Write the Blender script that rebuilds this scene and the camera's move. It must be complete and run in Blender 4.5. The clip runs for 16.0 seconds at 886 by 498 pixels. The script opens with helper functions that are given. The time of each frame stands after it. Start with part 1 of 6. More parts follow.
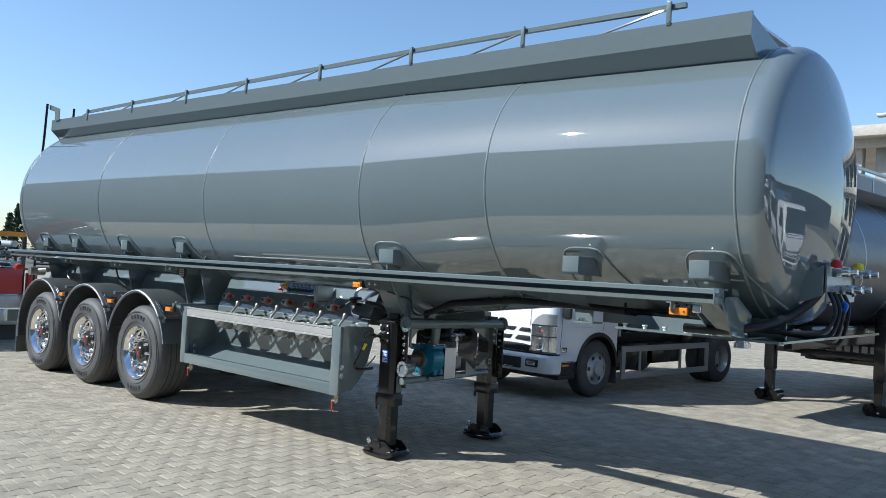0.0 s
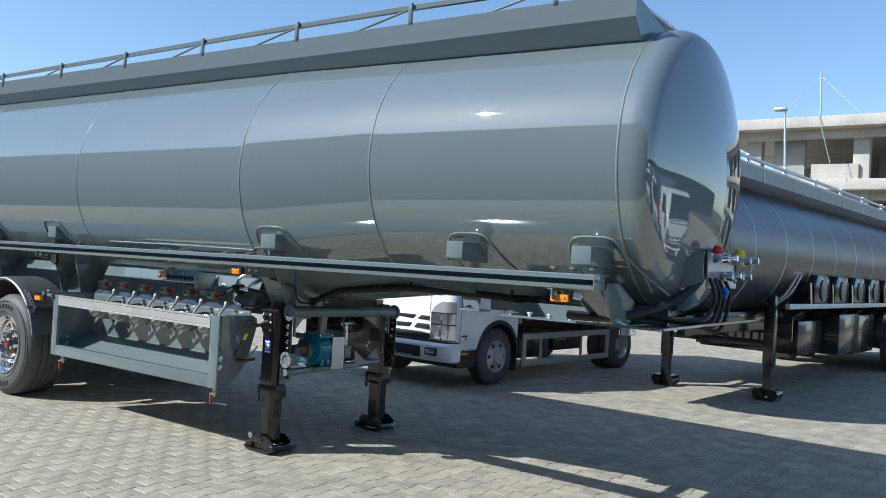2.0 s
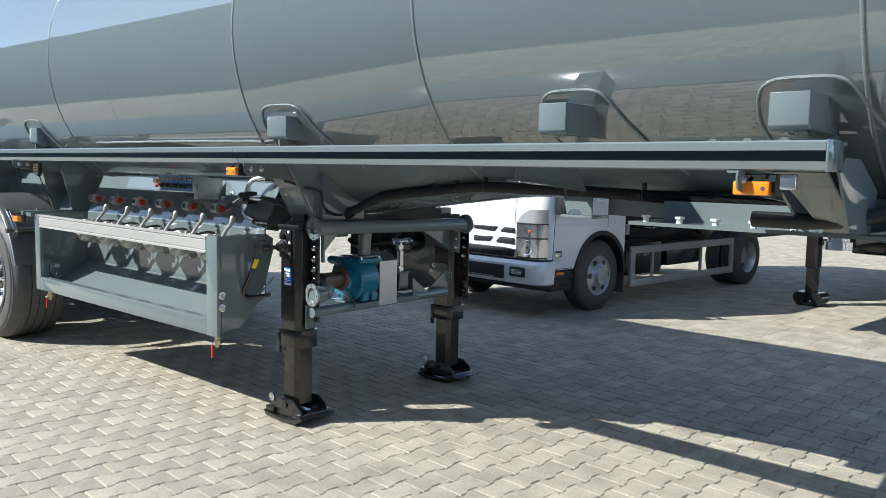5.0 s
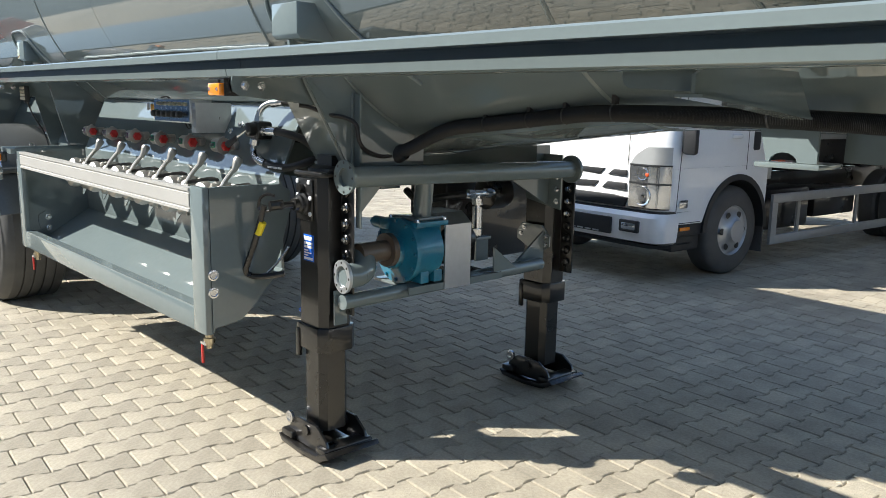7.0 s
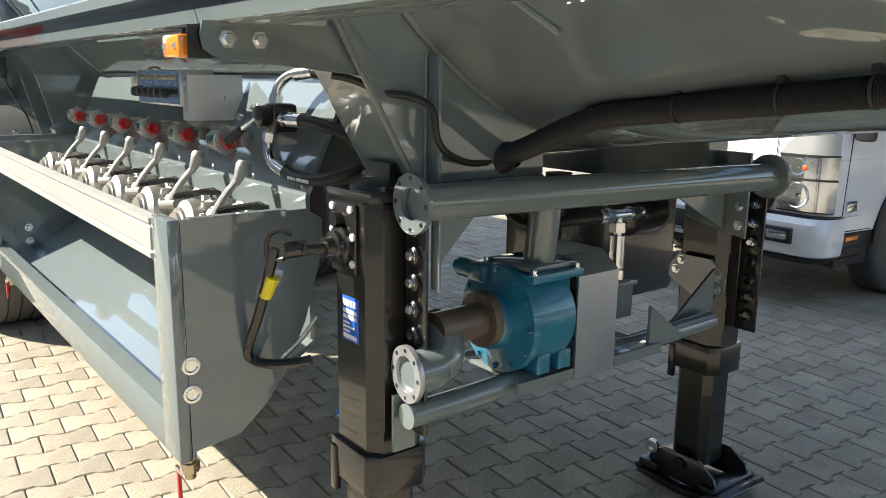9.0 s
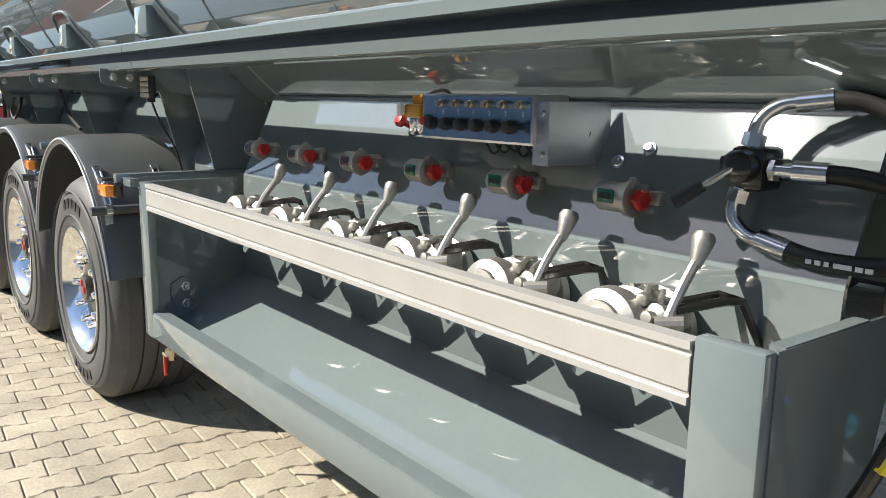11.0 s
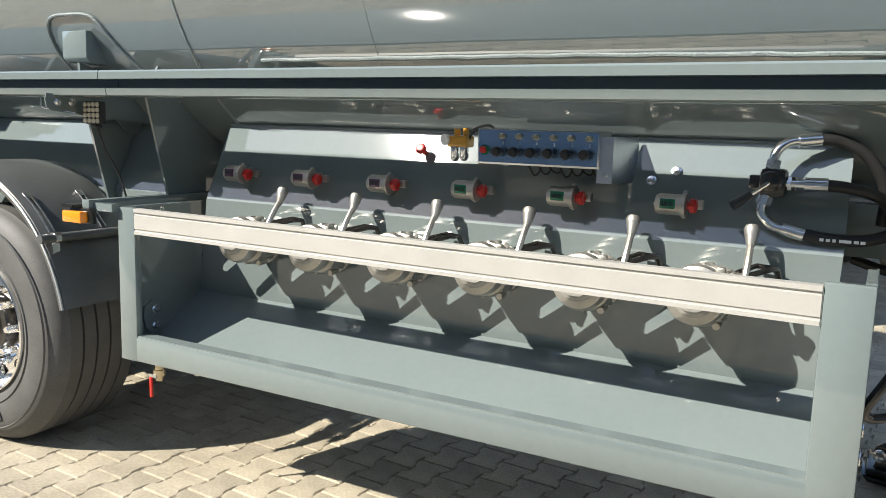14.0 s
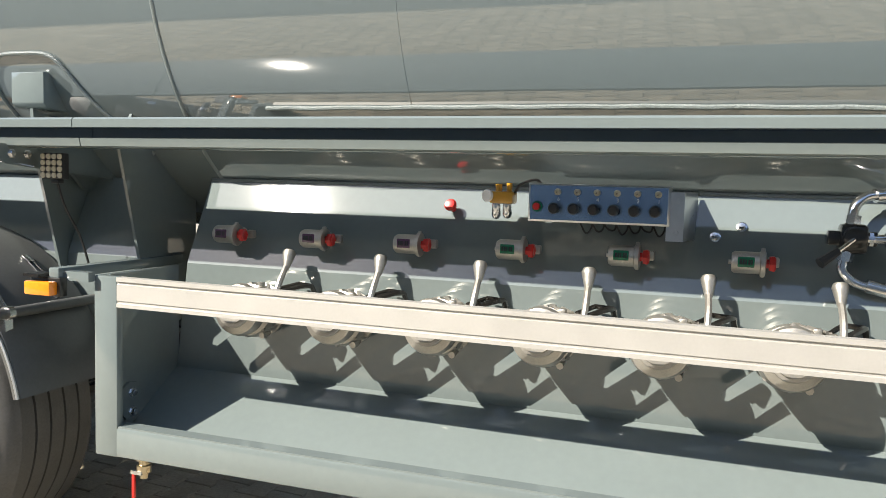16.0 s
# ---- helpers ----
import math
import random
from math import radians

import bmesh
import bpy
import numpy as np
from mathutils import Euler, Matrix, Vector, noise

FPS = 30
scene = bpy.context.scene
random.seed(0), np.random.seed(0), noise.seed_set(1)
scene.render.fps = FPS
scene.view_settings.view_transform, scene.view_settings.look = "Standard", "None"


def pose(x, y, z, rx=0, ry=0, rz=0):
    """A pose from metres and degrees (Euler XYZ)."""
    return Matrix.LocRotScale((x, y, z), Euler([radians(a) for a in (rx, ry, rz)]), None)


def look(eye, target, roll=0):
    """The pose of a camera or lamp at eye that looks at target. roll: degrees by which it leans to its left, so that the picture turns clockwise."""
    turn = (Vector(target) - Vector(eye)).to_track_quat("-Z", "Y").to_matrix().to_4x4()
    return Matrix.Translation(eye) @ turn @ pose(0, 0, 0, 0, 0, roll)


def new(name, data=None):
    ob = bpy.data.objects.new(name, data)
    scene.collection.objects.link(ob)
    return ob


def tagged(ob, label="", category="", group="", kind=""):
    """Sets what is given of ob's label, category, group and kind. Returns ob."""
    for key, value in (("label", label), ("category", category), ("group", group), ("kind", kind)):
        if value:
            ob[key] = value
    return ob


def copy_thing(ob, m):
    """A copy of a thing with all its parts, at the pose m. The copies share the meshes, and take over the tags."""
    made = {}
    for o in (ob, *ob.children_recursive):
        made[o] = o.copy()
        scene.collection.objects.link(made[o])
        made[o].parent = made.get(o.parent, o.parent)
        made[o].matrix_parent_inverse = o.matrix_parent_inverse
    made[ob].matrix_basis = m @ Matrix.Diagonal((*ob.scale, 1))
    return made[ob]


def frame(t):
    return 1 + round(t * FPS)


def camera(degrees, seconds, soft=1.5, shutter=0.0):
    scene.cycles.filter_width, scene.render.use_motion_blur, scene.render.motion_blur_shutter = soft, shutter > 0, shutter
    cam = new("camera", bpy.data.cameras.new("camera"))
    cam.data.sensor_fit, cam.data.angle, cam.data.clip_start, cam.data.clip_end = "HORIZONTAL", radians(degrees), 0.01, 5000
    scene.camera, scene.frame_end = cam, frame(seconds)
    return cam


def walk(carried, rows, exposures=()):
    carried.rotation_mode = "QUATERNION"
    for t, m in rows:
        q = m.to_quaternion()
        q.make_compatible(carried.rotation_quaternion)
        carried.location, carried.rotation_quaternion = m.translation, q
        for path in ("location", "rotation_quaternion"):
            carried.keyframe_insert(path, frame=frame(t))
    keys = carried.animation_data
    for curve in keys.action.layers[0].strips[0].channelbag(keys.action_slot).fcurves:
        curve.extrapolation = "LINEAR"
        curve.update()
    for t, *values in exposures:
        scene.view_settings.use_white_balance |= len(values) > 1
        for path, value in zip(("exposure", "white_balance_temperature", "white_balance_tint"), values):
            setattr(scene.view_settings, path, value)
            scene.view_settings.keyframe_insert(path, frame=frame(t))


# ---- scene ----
cam = camera(57.7, 16.0, soft=0.55)
PATH = [
    (0, (-0.155, 0.206, 1.635), (-1.483, 1.7, 1.685), 3.1),
    (0.5, (-0.149, 0.218, 1.644), (-1.428, 1.755, 1.704), 3.1),
    (1, (-0.131, 0.299, 1.654), (-1.363, 1.873, 1.726), 3.1),
    (1.5, (-0.104, 0.413, 1.653), (-1.299, 2.015, 1.719), 3.1),
    (2, (-0.113, 0.55, 1.632), (-1.282, 2.173, 1.664), 3.2),
    (2.5, (-0.31, 0.756, 1.598), (-1.454, 2.396, 1.587), 2.9),
    (3, (-0.488, 0.964, 1.583), (-1.639, 2.599, 1.528), 2.4),
    (3.5, (-0.63, 1.288, 1.556), (-1.82, 2.893, 1.46), 2.3),
    (4, (-0.878, 1.572, 1.522), (-2.098, 3.152, 1.389), 1.9),
    (4.5, (-1.116, 1.875, 1.499), (-2.381, 3.415, 1.34), 1.3),
    (5, (-1.33, 2.208, 1.491), (-2.651, 3.698, 1.299), 1.2),
    (5.2, (-1.438, 2.334, 1.465), (-2.773, 3.809, 1.257), 1.1),
    (7.3, (-2.564, 3.564, 1.433), (-4.049, 4.851, 1.059), 1.0),
    (7.5, (-2.656, 3.682, 1.429), (-4.159, 4.945, 1.048), 1.0),
    (8, (-2.898, 3.882, 1.419), (-4.42, 5.112, 1.005), 1.4),
    (8.5, (-3.201, 4.019, 1.424), (-4.726, 5.238, 0.993), 1.2),
    (9, (-3.54, 4.172, 1.416), (-5.092, 5.362, 0.999), 0.7),
    (9.5, (-3.872, 4.129, 1.41), (-5.454, 5.286, 1.012), 0.9),
    (10, (-4.203, 3.975, 1.436), (-5.81, 5.107, 1.063), 1.1),
    (10.2, (-4.343, 3.958, 1.422), (-5.957, 5.079, 1.051), 1.0),
    (12.3, (-5.119, 3.301, 1.419), (-6.404, 4.795, 1.077), 0.9),
    (12.5, (-5.158, 3.219, 1.431), (-6.409, 4.744, 1.099), 1.0),
    (13, (-5.313, 3.024, 1.439), (-6.442, 4.648, 1.142), 1.3),
    (13.5, (-5.333, 2.887, 1.43), (-6.362, 4.576, 1.134), 1.7),
    (14, (-5.303, 2.713, 1.422), (-6.251, 4.449, 1.128), 1.8),
    (14.5, (-5.346, 2.589, 1.431), (-6.229, 4.362, 1.156), 2.0),
    (15, (-5.557, 2.518, 1.431), (-6.348, 4.34, 1.199), 2.2),
    (15.5, (-5.735, 2.547, 1.433), (-6.469, 4.397, 1.237), 2.0),
    (16, (-5.914, 2.711, 1.42), (-6.573, 4.593, 1.259), 1.6),
]
EXPOSURES = [(0, 0.50, 5650, 6), (2, 0.53, 5650, 6), (5, 0.92, 5950, 7), (7.5, 1.24, 6500, 8), (9, 1.52, 6900, 9), (10.2, 1.12, 6900, 10), (12.3, 1.16, 6250, 7), (13, 1.21, 6800, 9), (14.5, 1.22, 6750, 8), (16, 1.30, 7000, 10)]
walk(cam, [(t, look(eye, target, roll)) for t, eye, target, roll in PATH], EXPOSURES)

# ---- world, sun, exposure ----
SUN = Vector((-0.500, -0.591, 0.633)).normalized()
world = bpy.data.worlds.new("sky")
scene.world = world
world.use_nodes = True
wn = world.node_tree
sky = wn.nodes.new("ShaderNodeTexSky")
sky.sky_type, sky.sun_disc = "NISHITA", False
sky.sun_elevation = math.asin(SUN.z)
sky.sun_rotation = math.atan2(SUN.x, SUN.y)
sky.air_density, sky.dust_density, sky.ozone_density = 1.0, 0.6, 1.5
wn.links.new(sky.outputs[0], wn.nodes["Background"].inputs[0])
wn.nodes["Background"].inputs[1].default_value = 0.117
sun = new("sun", bpy.data.lights.new("sun", "SUN"))
sun.data.energy, sun.data.angle, sun.data.color = 4.4, radians(0.53), (1.0, 0.95, 0.88)
sun.matrix_world = look(SUN * 60, (0, 0, 0))


# ---- materials ----
def material(name, base, rough=0.5, metal=0.0, coat=0.0, coat_ior=1.5, coat_rough=0.02, vary=0.12, scale=6.0, bump=0.0, bump_scale=80.0, rough_vary=0.1, spec=0.5, tint=None, per_object=0.0):
    """A principled material with colour and gloss that vary at two scales."""
    m = bpy.data.materials.new(name)
    m.use_nodes = True
    n, l = m.node_tree.nodes, m.node_tree.links
    b = n["Principled BSDF"]
    geo = n.new("ShaderNodeTexCoord")
    big, fine = n.new("ShaderNodeTexNoise"), n.new("ShaderNodeTexNoise")
    big.inputs["Scale"].default_value, big.inputs["Detail"].default_value = scale, 4
    fine.inputs["Scale"].default_value, fine.inputs["Detail"].default_value = scale * 14, 3
    for t in (big, fine):
        l.new(geo.outputs["Object"], t.inputs["Vector"])
    mix = n.new("ShaderNodeMix")
    mix.data_type = "FLOAT"
    mix.inputs[0].default_value = 0.4
    l.new(big.outputs["Fac"], mix.inputs[2]), l.new(fine.outputs["Fac"], mix.inputs[3])
    ramp = n.new("ShaderNodeValToRGB")
    lo = [c * (1 - vary) for c in base]
    hi = [min(1, c * (1 + vary)) for c in (tint or base)]
    ramp.color_ramp.elements[0].position, ramp.color_ramp.elements[1].position = 0.3, 0.7
    ramp.color_ramp.elements[0].color, ramp.color_ramp.elements[1].color = (*lo, 1), (*hi, 1)
    l.new(mix.outputs[0], ramp.inputs[0])
    colour = ramp.outputs[0]
    if per_object:
        info, hsv, mr = n.new("ShaderNodeObjectInfo"), n.new("ShaderNodeHueSaturation"), n.new("ShaderNodeMapRange")
        mr.inputs[3].default_value, mr.inputs[4].default_value = 1 - per_object, 1 + per_object
        l.new(info.outputs["Random"], mr.inputs[0]), l.new(mr.outputs[0], hsv.inputs["Value"])
        l.new(colour, hsv.inputs["Color"])
        colour = hsv.outputs[0]
    l.new(colour, b.inputs["Base Color"])
    rr = n.new("ShaderNodeMapRange")
    rr.inputs[3].default_value, rr.inputs[4].default_value = max(0.02, rough * (1 - rough_vary)), min(1, rough * (1 + rough_vary))
    l.new(big.outputs["Fac"], rr.inputs[0]), l.new(rr.outputs[0], b.inputs["Roughness"])
    b.inputs["Metallic"].default_value = metal
    b.inputs["Specular IOR Level"].default_value = spec
    b.inputs["Coat Weight"].default_value, b.inputs["Coat Roughness"].default_value = coat, coat_rough
    b.inputs["Coat IOR"].default_value = coat_ior
    if bump:
        tex, bp = n.new("ShaderNodeTexNoise"), n.new("ShaderNodeBump")
        tex.inputs["Scale"].default_value, tex.inputs["Detail"].default_value = bump_scale, 4
        bp.inputs["Strength"].default_value, bp.inputs["Distance"].default_value = bump, 0.01
        l.new(geo.outputs["Object"], tex.inputs["Vector"])
        l.new(tex.outputs["Fac"], bp.inputs["Height"]), l.new(bp.outputs[0], b.inputs["Normal"])
    return m


PAINT = material("grey gloss tank paint", (0.146, 0.178, 0.184), 0.35, coat=1.0, coat_ior=2.25, coat_rough=0.01, spec=0.0, vary=0.03, scale=1.2, bump=0.006, bump_scale=2.0)
FRAME = material("grey gloss frame paint", (0.150, 0.182, 0.182), 0.35, coat=1.0, coat_ior=1.7, coat_rough=0.04, spec=0.0, vary=0.05, scale=3, bump=0.012, bump_scale=45)
WELD = material("painted weld bead", (0.170, 0.200, 0.198), 0.3, coat=0.6, vary=0.1, scale=12, bump=0.5, bump_scale=180)
BLACK = material("black gloss paint", (0.012, 0.011, 0.010), 0.28, coat=0.5, vary=0.2, scale=5, bump=0.03, bump_scale=60)
PLASTIC = material("black plastic", (0.022, 0.023, 0.025), 0.45, vary=0.15, scale=8)
RUBBER = material("tyre rubber", (0.078, 0.078, 0.076), 0.62, vary=0.25, scale=9, bump=0.05, bump_scale=150)
HOSE = material("black hose rubber", (0.014, 0.014, 0.014), 0.5, vary=0.2, scale=20)
CHROME = material("polished aluminium", (0.92, 0.91, 0.89), 0.13, metal=1, vary=0.05, scale=14, rough_vary=0.6, bump=0.05, bump_scale=14)
ALU = material("brushed aluminium", (0.50, 0.49, 0.46), 0.5, metal=0.5, vary=0.05, scale=9, bump=0.02, bump_scale=200)
CAST = material("cast stainless steel", (0.42, 0.405, 0.37), 0.42, metal=0.8, vary=0.18, scale=18, bump=0.10, bump_scale=90)
ZINC = material("zinc plated steel", (0.72, 0.73, 0.74), 0.22, metal=1, vary=0.1, scale=30)
STAINLESS = material("stainless sheet", (0.58, 0.59, 0.60), 0.3, metal=1, vary=0.08, scale=3, rough_vary=0.25)
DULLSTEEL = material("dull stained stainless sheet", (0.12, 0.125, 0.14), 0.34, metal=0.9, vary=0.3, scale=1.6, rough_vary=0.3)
GREYSHEET = material("matt grey sheet", (0.30, 0.31, 0.32), 0.5, metal=0.3, vary=0.12, scale=1.2)
BROWN = material("brown primer", (0.10, 0.075, 0.055), 0.4, coat=0.2, vary=0.2, scale=20)
FENDER = material("dark grey moulded plastic", (0.075, 0.080, 0.080), 0.42, coat=0.2, vary=0.15, scale=5, bump=0.05, bump_scale=200)
AMBER = material("amber lens", (0.90, 0.26, 0.015), 0.12, coat=1, vary=0.15, scale=60)
RED = material("red plastic", (0.50, 0.018, 0.015), 0.3, coat=0.3, vary=0.12, scale=40)
YELLOW = material("yellow plastic", (0.78, 0.62, 0.02), 0.35, vary=0.1, scale=40)
BLUEPUMP = material("blue pump enamel", (0.012, 0.150, 0.245), 0.3, coat=0.5, vary=0.2, scale=14, bump=0.08, bump_scale=90)
WHITE = material("white truck paint", (0.86, 0.86, 0.85), 0.2, coat=0.8, vary=0.03, scale=3)
CONCRETE = material("raw concrete", (0.44, 0.40, 0.34), 0.85, vary=0.25, scale=0.6, bump=0.2, bump_scale=6)
PAVER = material("concrete paver", (0.362, 0.318, 0.240), 0.85, vary=0.32, scale=5, bump=0.7, bump_scale=150, per_object=0.12)
JOINT = material("joint sand", (0.13, 0.115, 0.095), 0.95, vary=0.25, scale=3, bump=0.3, bump_scale=60)
GREEN = material("green display", (0.01, 0.14, 0.07), 0.2, vary=0.1, scale=50)
MAUVE = material("mauve display", (0.10, 0.05, 0.09), 0.2, vary=0.1, scale=50)
BLUE = material("blue enamel plate", (0.02, 0.12, 0.55), 0.25, coat=0.6, vary=0.08, scale=30)
# Bare steel with the sky's blue reflection mixed into its base colour.
SKYSTEEL = material("steel with blue sky reflection", (0.27, 0.39, 0.56), 0.25, metal=0.85, vary=0.1, scale=10)
GLASS = material("dark cab glass", (0.010, 0.012, 0.014), 0.03, coat=1, vary=0.05, scale=3)
LENS = material("clear headlamp lens", (0.62, 0.64, 0.66), 0.12, metal=0.9, coat=1.0, vary=0.12, scale=10, bump=0.12, bump_scale=10)
LED = material("pale LED lens", (0.62, 0.58, 0.47), 0.2, coat=0.6, vary=0.2, scale=60)
MARK = material("white print", (0.75, 0.76, 0.76), 0.5, vary=0.05, scale=20)
PURGE = material("yellow regulator", (0.52, 0.27, 0.03), 0.3, coat=0.3, vary=0.1, scale=30)
BRASS = material("nickel brass", (0.55, 0.47, 0.33), 0.28, metal=1, vary=0.1, scale=40)
LAMPCAP = material("grey aluminium trim", (0.42, 0.43, 0.43), 0.4, metal=0.4, vary=0.06, scale=12)
RIMSTEEL = material("silver painted steel rim", (0.45, 0.46, 0.47), 0.35, metal=0.5, vary=0.08, scale=10)
ORANGERED = material("orange-red enamel", (0.70, 0.09, 0.02), 0.35, coat=0.4, vary=0.08, scale=10)
TRUCKRED = material("faded red paint", (0.42, 0.03, 0.03), 0.4, coat=0.2, vary=0.15, scale=3)
ORANGE = material("orange steel beam", (0.75, 0.30, 0.03), 0.5, vary=0.15, scale=4)
GALV = material("galvanised steel", (0.52, 0.54, 0.55), 0.42, metal=0.8, vary=0.15, scale=8)
BLOCK = material("concrete blockwork", (0.30, 0.29, 0.27), 0.9, vary=0.2, scale=1.5, bump=0.3, bump_scale=8)
BARK = material("conifer bark", (0.10, 0.07, 0.05), 0.9, vary=0.3, scale=6)
NEEDLE = material("conifer foliage", (0.035, 0.065, 0.025), 0.8, vary=0.4, scale=1.5)
GRASS = material("dry grass", (0.20, 0.19, 0.06), 0.9, vary=0.4, scale=2)
DARKSCREEN = material("dark blue-grey screen", (0.030, 0.040, 0.058), 0.6, vary=0.2, scale=0.4)
HALLWALL = material("grey wall render", (0.27, 0.28, 0.29), 0.7, vary=0.08, scale=0.3)


# ---- mesh helpers ----
def box(bm, x0, x1, y0, y1, z0, z1, bevel=0.0, m=None):
    t = bmesh.new()
    bmesh.ops.create_cube(t, size=1)
    for v in t.verts:
        v.co = Vector((x0 + (v.co.x + 0.5) * (x1 - x0), y0 + (v.co.y + 0.5) * (y1 - y0), z0 + (v.co.z + 0.5) * (z1 - z0)))
    if bevel:
        bmesh.ops.bevel(t, geom=list(t.edges), offset=bevel, segments=2, affect="EDGES", profile=0.5)
    merge(bm, t, m)


def merge(bm, t, m=None):
    if m:
        t.transform(m)
    bmesh.ops.recalc_face_normals(t, faces=t.faces)
    base = [bm.verts.new(v.co) for v in t.verts]
    t.verts.index_update()
    for f in t.faces:
        try:
            bm.faces.new([base[v.index] for v in f.verts])
        except ValueError:
            pass
    t.free()


def prism(bm, pts, axis, a0, a1, bevel=0.0, m=None):
    """A plate: the outline pts, given in the two other axes in order, run from a0 to a1 along the axis."""
    def place(p, a):
        return {"x": (a, p[0], p[1]), "y": (p[0], a, p[1]), "z": (p[0], p[1], a)}[axis]
    t = bmesh.new()
    lo, hi = [t.verts.new(place(p, a0)) for p in pts], [t.verts.new(place(p, a1)) for p in pts]
    t.faces.new(lo), t.faces.new(hi)
    k = len(pts)
    for i in range(k):
        t.faces.new((lo[i], lo[(i + 1) % k], hi[(i + 1) % k], hi[i]))
    bmesh.ops.recalc_face_normals(t, faces=t.faces)
    if bevel:
        bmesh.ops.bevel(t, geom=list(t.edges), offset=bevel, segments=2, affect="EDGES", profile=0.5)
    merge(bm, t, m)


def turned(bm, profile, centre, axis, seg=24, closed=False, m=None):
    """Turns the profile of (radius, height) round the axis through centre."""
    axis = Vector(axis).normalized()
    q = axis.to_track_quat("Z", "Y").to_matrix()
    t = bmesh.new()
    rings = []
    for r, hgt in profile:
        if r < 1e-6:
            rings.append([t.verts.new(Vector(centre) + q @ Vector((0, 0, hgt)))])
        else:
            rings.append([t.verts.new(Vector(centre) + q @ Vector((r * math.cos(2 * math.pi * k / seg), r * math.sin(2 * math.pi * k / seg), hgt))) for k in range(seg)])
    pairs = list(zip(rings, rings[1:])) + ([(rings[-1], rings[0])] if closed else [])
    for a, b in pairs:
        for k in range(seg):
            k2 = (k + 1) % seg
            if len(a) == 1 and len(b) > 1:
                t.faces.new((a[0], b[k], b[k2]))
            elif len(b) == 1 and len(a) > 1:
                t.faces.new((a[k2], a[k], b[0]))
            elif len(a) > 1:
                t.faces.new((a[k], a[k2], b[k2], b[k]))
    merge(bm, t, m)


def rod(bm, p0, p1, r, seg=16, r2=None):
    d = Vector(p1) - Vector(p0)
    r2 = r if r2 is None else r2
    turned(bm, [(0, 0), (r, 0), (r2, d.length), (0, d.length)], p0, d, seg)


def smooth_path(pts, steps=6):
    p = [Vector(a) for a in pts]
    out = []
    for i in range(len(p) - 1):
        a, b, c, d = p[max(i - 1, 0)], p[i], p[i + 1], p[min(i + 2, len(p) - 1)]
        for s in range(steps):
            u = s / steps
            out.append(0.5 * ((2 * b) + (c - a) * u + (2 * a - 5 * b + 4 * c - d) * u * u + (3 * b - a - 3 * c + d) * u ** 3))
    return out + [p[-1]]


def tube(bm, pts, r, seg=12, ribs=0, rib_depth=0.0, curve=True, steps=6):
    """A round tube along the points; ribs: corrugations a metre."""
    path = smooth_path(pts, steps) if curve else [Vector(a) for a in pts]
    if ribs:
        dense, left = [], 0.0
        step = 0.5 / ribs
        for a, b in zip(path, path[1:]):
            n = max(1, round((b - a).length / step))
            dense += [a.lerp(b, k / n) for k in range(n)]
        path = dense + [path[-1]]
    t = bmesh.new()
    up = Vector((0.13, 0.21, 0.97)).normalized()
    rings = []
    for i, c in enumerate(path):
        d = (path[min(i + 1, len(path) - 1)] - path[max(i - 1, 0)]).normalized()
        u = (up - d * up.dot(d)).normalized()
        up = u
        w = d.cross(u)
        rr = r + (rib_depth if ribs and i % 2 else 0)
        rings.append([t.verts.new(c + (u * math.cos(2 * math.pi * k / seg) + w * math.sin(2 * math.pi * k / seg)) * rr) for k in range(seg)])
    for a, b in zip(rings, rings[1:]):
        for k in range(seg):
            t.faces.new((a[k], a[(k + 1) % seg], b[(k + 1) % seg], b[k]))
    t.faces.new(rings[0]), t.faces.new(rings[-1])
    merge(bm, t)


def bolt(bm, p, axis, r=0.010, h=0.008):
    turned(bm, [(0, h), (r * 0.8, h), (r, h * 0.75), (r, 0.001), (r * 1.5, 0.001), (r * 1.5, -0.002)], p, axis, 6)


def thing(name, at=(0, 0, 0), **tags):
    e = new(name)
    e.location = at
    return tagged(e, **tags)


def part(name, bm, mat, parent=None, label="", sharp=35.0):
    """Links a bmesh, built in world places, as one mesh under parent."""
    me = bpy.data.meshes.new(name)
    bm.to_mesh(me)
    bm.free()
    me.materials.append(mat)
    me.polygons.foreach_set("use_smooth", [True] * len(me.polygons))
    me.set_sharp_from_angle(angle=radians(sharp))
    ob = new(name, me)
    if parent:
        ob.parent = parent
        if not parent.parent:
            ob.matrix_parent_inverse = Matrix.Translation(-Vector(parent.location))
    return tagged(ob, label=label)


B = bmesh.new


def again(ob, offset):
    """One more of a part, on the same mesh, moved by offset."""
    o = ob.copy()
    scene.collection.objects.link(o)
    o.location = Vector(ob.location) + Vector(offset)
    return o


def row_of(name, bm, mat, parent, offsets, label=""):
    """A part built at the first place, and the same again at the other offsets."""
    ob = part(name, bm, mat, parent, label)
    for off in offsets:
        again(ob, off)
    return ob


# ---- ground and distance ----
rng = random.Random(7)
bm = B()
bmesh.ops.create_grid(bm, x_segments=1, y_segments=1, size=900)
bmesh.ops.translate(bm, verts=bm.verts, vec=(0, 0, -0.022))
ground = tagged(part("ground", bm, JOINT), label="sandy ground under and round the paved yard", category="ground", kind="structure")

# ---- tank trailer ----
YC, RY = 5.93, 4.74
trailer = thing("tank_semi_trailer", (-7.0, YC, 0), label="dark grey glossy tank semi-trailer parked on its landing legs", category="trailer")
STATIONS = [(-2.08, 1.385, 3.275), (-3.985, 1.360, 3.330), (-5.285, 1.195, 3.357), (-7.69, 1.200, 3.388), (-10.06, 1.200, 3.42), (-12.40, 1.200, 3.44)]
SEG = 128


